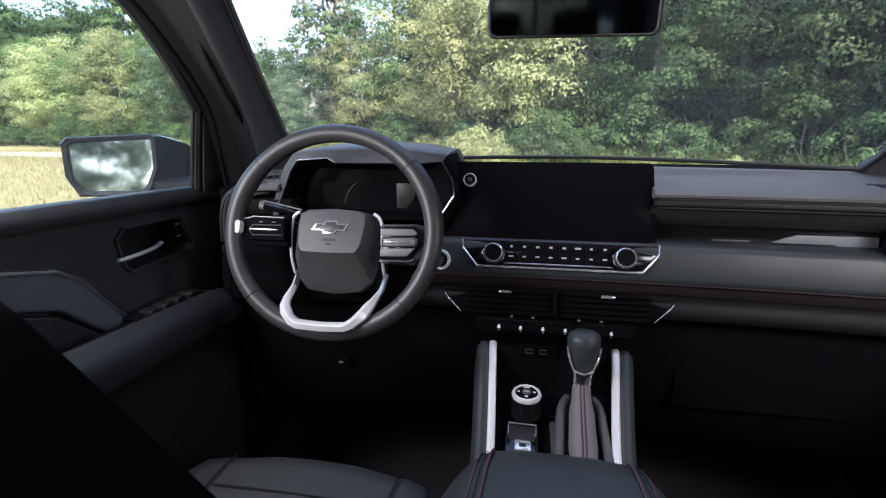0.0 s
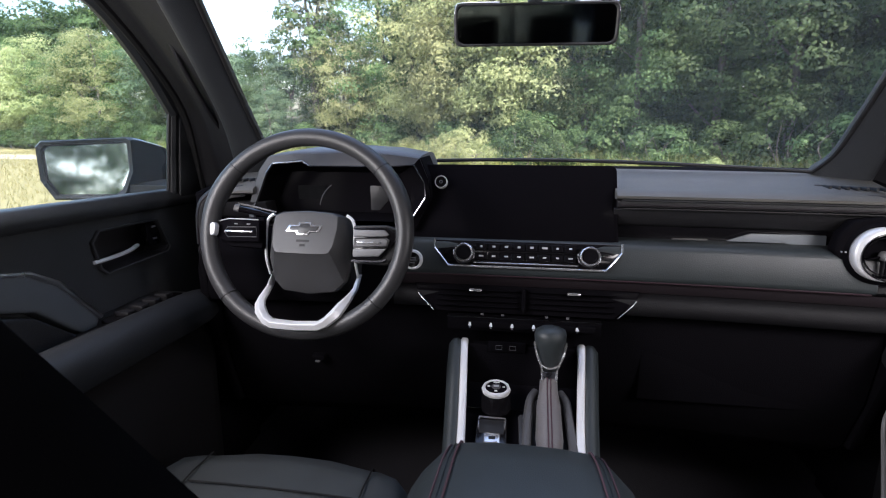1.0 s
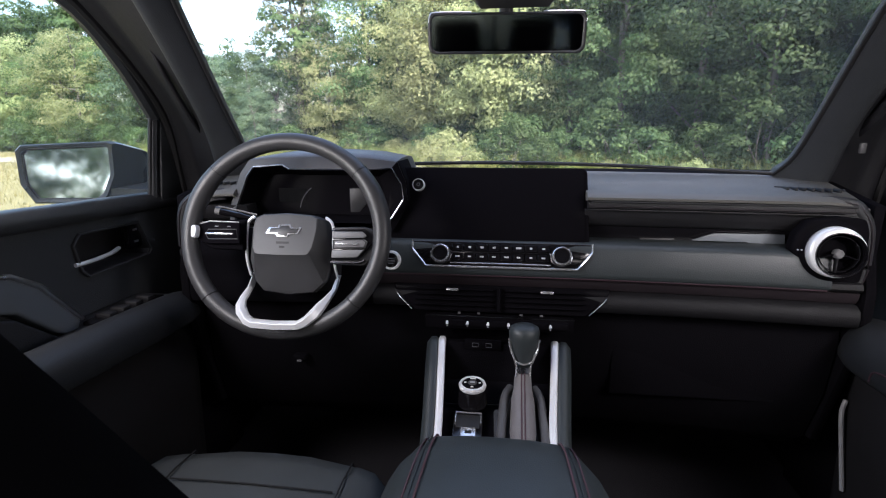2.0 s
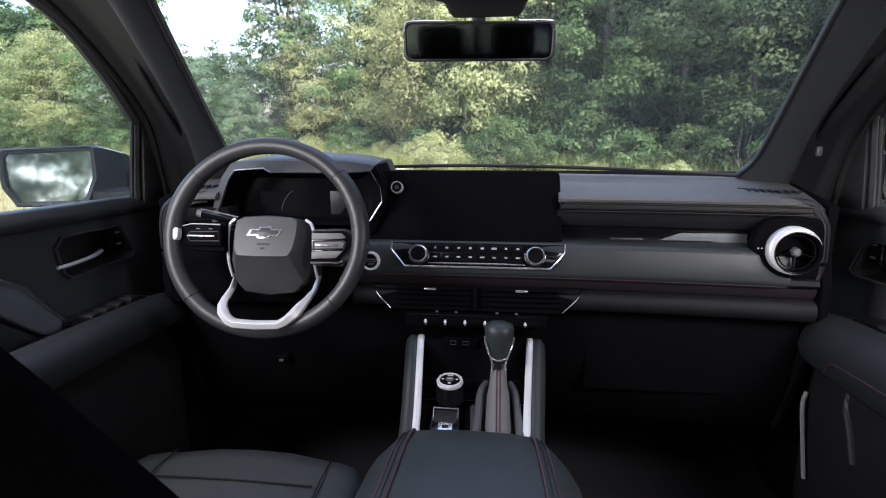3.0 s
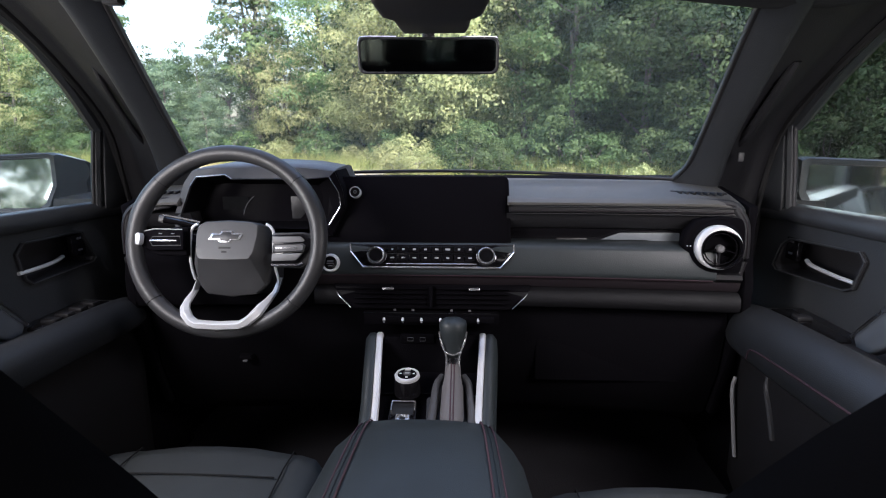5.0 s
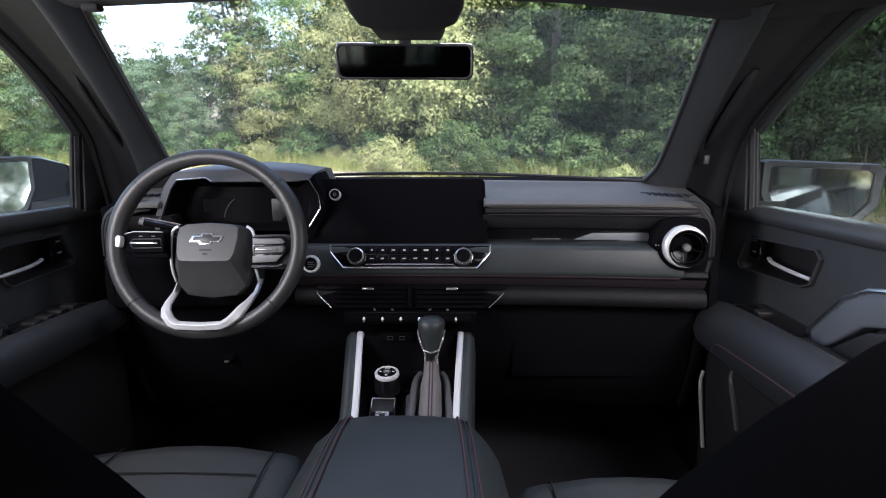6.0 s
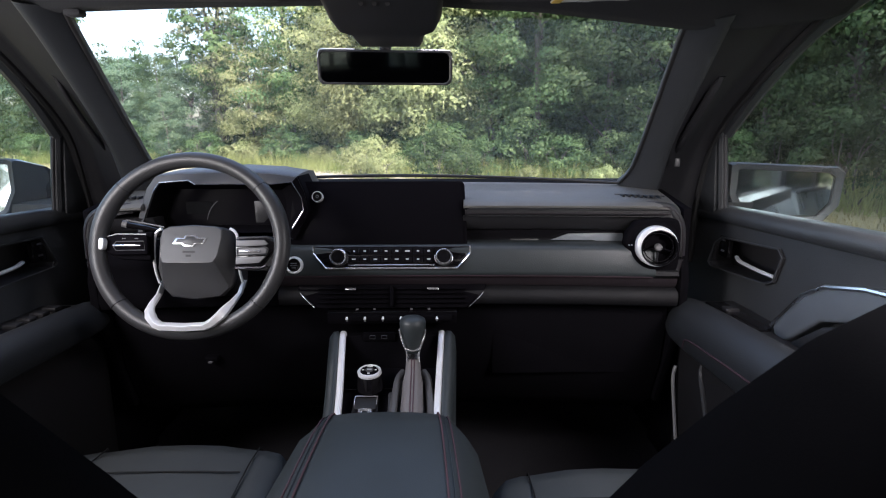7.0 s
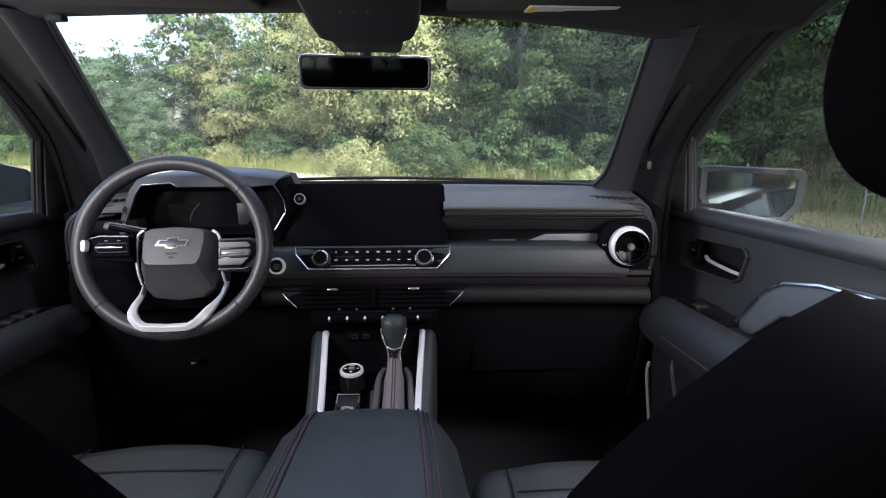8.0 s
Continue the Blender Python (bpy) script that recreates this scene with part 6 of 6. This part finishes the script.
def make_bush(height, radius, clumps, per, size, mat, label):
    t = thing("bush", (0, 0, 0), label, "bush", "wood edge undergrowth")
    part("stems", join(*[limb((0, 0, -0.05), (math.cos(a) * radius * 0.5, math.sin(a) * radius * 0.5, height * 0.7), 0.03, 0.01, 0.3) for a in (0.3, 1.7, 3.0, 4.4, 5.6)]), BARK, t, "", 70)
    c = quads_object("foliage", crown(height, -0.1, radius, clumps, per, size, 0, 0.9), mat)
    c.parent = t
    return t


def placed(x, y, turn, k, kz=1.0):
    return pose(x, y, 0, 0, 0, turn) @ Matrix.Diagonal((k, k, k * kz, 1))


bm = bmesh.new()
bmesh.ops.create_grid(bm, x_segments=24, y_segments=24, size=400)
for v in bm.verts:
    if v.co.length > 60:
        v.co.z = 0.6 * noise.noise(v.co * 0.01)
solid("ground", bm, ground_material(), "dry straw-coloured meadow around the truck", "ground", angle=80)
bm = bmesh.new()
rows = []
for x, y, w in ((-70, 24, 2.2), (-30, 24.5, 2.0), (-12, 23.5, 1.8), (-5, 22, 1.7), (-1, 17.5, 1.5), (3, 13, 1.3), (6, 8, 1.2), (8.5, 2, 1.1)):
    rows.append([(x - w * 0.3, y - w, 0.02), (x, y, 0.035), (x + w * 0.3, y + w, 0.02)])
solid("track", loft(rows), material("pale_gravel", (0.27, 0.25, 0.20), 0.95, vary=0.3, scale=3, bump=0.6, bump_scale=40), "pale gravel track along the wood edge", "track", angle=80)

KINDS = {
    "green": make_tree("tree", 11.0, 1.0, 2.7, 140, 170, 0.070, LEAF_GREEN, "full green broadleaf tree at the wood edge", 0.17),
    "dark": make_tree("tree", 11.5, 0.1, 2.7, 150, 190, 0.064, LEAF_SHADED, "green tree standing in the wood, coloured as shaded", 0.15),
    "yellow": make_tree("tree", 7.5, 0.4, 2.4, 125, 230, 0.060, LEAF_YELLOW, "sunlit yellow-green tree at the wood edge", 0.11),
    "tall": make_tree("tree", 13.0, 3.5, 2.2, 80, 60, 0.15, LEAF_GREEN, "tall tree with a bare lower trunk", 0.2),
    "far": make_tree("tree", 11.0, 0.6, 2.7, 140, 130, 0.085, LEAF_HAZED, "broadleaf tree across the meadow, haze tinted into its leaves", 0.17),
    "back": make_tree("tree", 11.5, 0.2, 2.9, 130, 110, 0.14, LEAF_SHADED, "green tree deep in the wood, coloured as shaded", 0.15),
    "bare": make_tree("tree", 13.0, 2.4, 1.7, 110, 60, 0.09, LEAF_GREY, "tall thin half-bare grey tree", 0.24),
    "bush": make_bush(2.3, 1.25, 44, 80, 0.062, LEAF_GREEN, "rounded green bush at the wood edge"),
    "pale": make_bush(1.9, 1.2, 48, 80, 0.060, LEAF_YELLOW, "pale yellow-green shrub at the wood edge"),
    "shade": make_bush(2.8, 1.4, 44, 95, 0.064, LEAF_SHADED, "bush under the trees, shade put into its leaf colour"),
}
USED = set()


def plant(kind, x, y, k=1.0, kz=1.0):
    t = KINDS[kind]
    m = placed(x, y, rng.uniform(0, 360), k, kz)
    if kind in USED:
        return copy_thing(t, m)
    USED.add(kind)
    t.matrix_basis = m
    return t


# wood edge: far on the driver's side, close on the passenger's
EDGE = [(-62, 42), (-46, 37), (-36, 34), (-27, 33), (-19, 32), (-13, 30.5), (-8.5, 29), (-5, 26), (-2, 22.5), (1.5, 20), (4.8, 18), (7.8, 15.5), (10.2, 12), (11.8, 8), (12.5, 3), (12.8, -3), (12.5, -10), (13, -18)]


def along(step):
    pts = [Vector((x, y, 0)) for x, y in EDGE]
    out, carry = [], 0.0
    for a, b in zip(pts, pts[1:]):
        d = (b - a).length
        while carry < d:
            p = a.lerp(b, carry / d)
            n = Vector((-(b - a).y, (b - a).x, 0)).normalized()
            out.append((p, n))
            carry += step
        carry -= d
    return out


for p, n in along(2.3):
    far = p.x < -12.5
    q = p + n * rng.uniform(0.6, 1.8)
    if far:
        kind = rng.choice(["far", "far", "far", "dark"]) if p.x > -27 else rng.choice(["green", "yellow"])
        k = (1.1 if p.x > -26 else 1.2) * (rng.uniform(0.85, 1.05) if kind == "yellow" else rng.uniform(0.64, 0.78))
    elif p.x < 0.3:
        kind = rng.choice(["yellow", "yellow", "yellow", "yellow", "green"])
        k = rng.uniform(1.05, 1.35) * (0.72 if p.x < -9.6 else 1.0)
    elif p.x < 3.5:
        kind = rng.choice(["yellow", "green", "green"])
        k = rng.uniform(0.95, 1.1)
    else:
        kind = rng.choice(["green", "dark", "dark"])
        k = rng.uniform(0.95, 1.2)
    if p.y < -3 or p.x < -44:
        kind = "back"
    plant(kind, q.x, q.y, k)
for p, n in along(3.2):
    q = p + n * rng.uniform(4, 6.5)
    if p.x < -9:
        plant(rng.choice(["back", "tall"]), q.x, q.y, rng.uniform(0.66, 0.82) * (0.8 if p.x > -26 else 1.4))
    else:
        plant(rng.choice(["back", "back", "tall"]), q.x, q.y, rng.uniform(1.15, 1.4))
for p, n in along(1.7):
    q = p - n * rng.uniform(0.2, 1.3)
    kind = rng.choice(["bush", "shade", "pale", "shade", "bush"]) if p.x > 2 else rng.choice(["bush", "pale", "pale", "bush"] if p.x > -12 else ["bush", "shade", "shade"])
    plant(kind, q.x, q.y, rng.uniform(0.6, 1.15))
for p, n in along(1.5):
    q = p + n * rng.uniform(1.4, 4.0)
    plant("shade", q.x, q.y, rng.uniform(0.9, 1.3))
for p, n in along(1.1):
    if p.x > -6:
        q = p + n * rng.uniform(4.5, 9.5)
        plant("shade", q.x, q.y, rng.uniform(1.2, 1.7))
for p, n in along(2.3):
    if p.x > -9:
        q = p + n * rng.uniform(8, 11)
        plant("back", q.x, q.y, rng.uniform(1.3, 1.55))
plant("far", -14.6, 28.4, 0.50)
plant("shade", 0.15, 16.2, 0.82)
plant("shade", 0.95, 16.6, 0.62)
plant("pale", -2.6, 19.2, 0.9)
plant("pale", -1.6, 18.0, 0.75)
for p, n in along(1.5):
    if p.x > 1 and p.y > 2:
        q = p - n * rng.uniform(1.2, 2.4)
        plant(rng.choice(["pale", "bush", "pale"]), q.x, q.y, rng.uniform(0.32, 0.6))
plant("bare", -12.6, 31.3, 1.05)
plant("tall", -12.9, 31.2, 0.9)
# the wood behind the truck, as the mirrors show it
for x, y in ((-26, -22), (-19, -30), (-11, -36), (-3, -40), (5, -38), (12, -30), (-33, -12), (-40, 2), (-44, 14), (-13, -21), (8, -24), (-26, -6)):
    plant("back", x, y, rng.uniform(0.9, 1.15))
# tall trees added out of view behind the truck to block its sun
for x, y in ((2.6, -9.6), (5.0, -10.4), (7.6, -9.4), (4.0, -12.6), (7.0, -13.0), (9.8, -11.0), (10.4, -7.0)):
    plant("back", x, y, rng.uniform(1.2, 1.35))


GREY_POST = material("weathered_post", (0.30, 0.31, 0.31), 0.6, vary=0.2)


def build_post(x, y):
    p = thing("marker_post", (x, y, 0), "pale grey roadside marker post with a round head", "post")
    part("pole", tube([(x, y, -0.1), (x, y, 0.74)], 0.010, 10), GREY_POST, p)
    part("head", lathe([(0.0, 0.05), (0.025, 0.042), (0.038, 0.018), (0.038, -0.018), (0.025, -0.042), (0.0, -0.05)], Matrix.Translation((x, y, 0.785)), 16), GREY_POST, p)
    part("collar", lathe([(0.03, 0.02), (0.042, 0.01), (0.042, -0.02), (0.03, -0.03)], Matrix.Translation((x, y, 0.68)), 16), GREY_POST, p)
    part("side_arm", tube([(x, y, 0.54), (x + 0.16, y, 0.55)], 0.010, 8), GREY_POST, p)


build_post(8.22, 8.6)


def blades(n, xs, ys, height, width, keep):
    p = np.stack([rng.uniform(*xs, n), rng.uniform(*ys, n), np.zeros(n)], 1)
    p = p[keep(p[:, 0], p[:, 1])]
    n = len(p)
    h = height * rng.uniform(0.4, 1.2, n)
    a = rng.uniform(0, 6.283, n)
    s = np.stack([np.cos(a), np.sin(a), np.zeros(n)], 1) * width
    lean = np.stack([rng.normal(size=n), rng.normal(size=n), np.zeros(n)], 1) * h[:, None] * 0.25
    up = np.stack([np.zeros(n), np.zeros(n), h], 1)
    return np.stack([p - s, p + s, p + lean * 0.9 + up * 0.9 + s * 0.5, p + lean + up], 1)


def edge_band(lo, hi):
    def keep(x, y):
        d = np.full(len(x), 1e9)
        for k in range(len(EDGE) - 1):
            a = np.array(EDGE[k], float)
            b = np.array(EDGE[k + 1], float)
            ab = b - a
            t = np.clip(((x - a[0]) * ab[0] + (y - a[1]) * ab[1]) / (ab @ ab), 0, 1)
            d = np.minimum(d, np.hypot(x - a[0] - t * ab[0], y - a[1] - t * ab[1]))
        return (d > lo) & (d < hi)
    return keep


g = quads_object("tall_grass", blades(170000, (-26, 14), (-2, 34), 0.75, 0.007, edge_band(0.2, 2.6)), GRASS)
tagged(g, "tall pale green grass along the wood edge", "grass", "", "stuff")
g = quads_object("meadow_grass", blades(70000, (-34, 10), (4, 33), 0.13, 0.006, lambda x, y: (np.hypot(x, y) > 5)), STRAW)
tagged(g, "short dry straw-coloured meadow grass", "grass", "", "stuff")
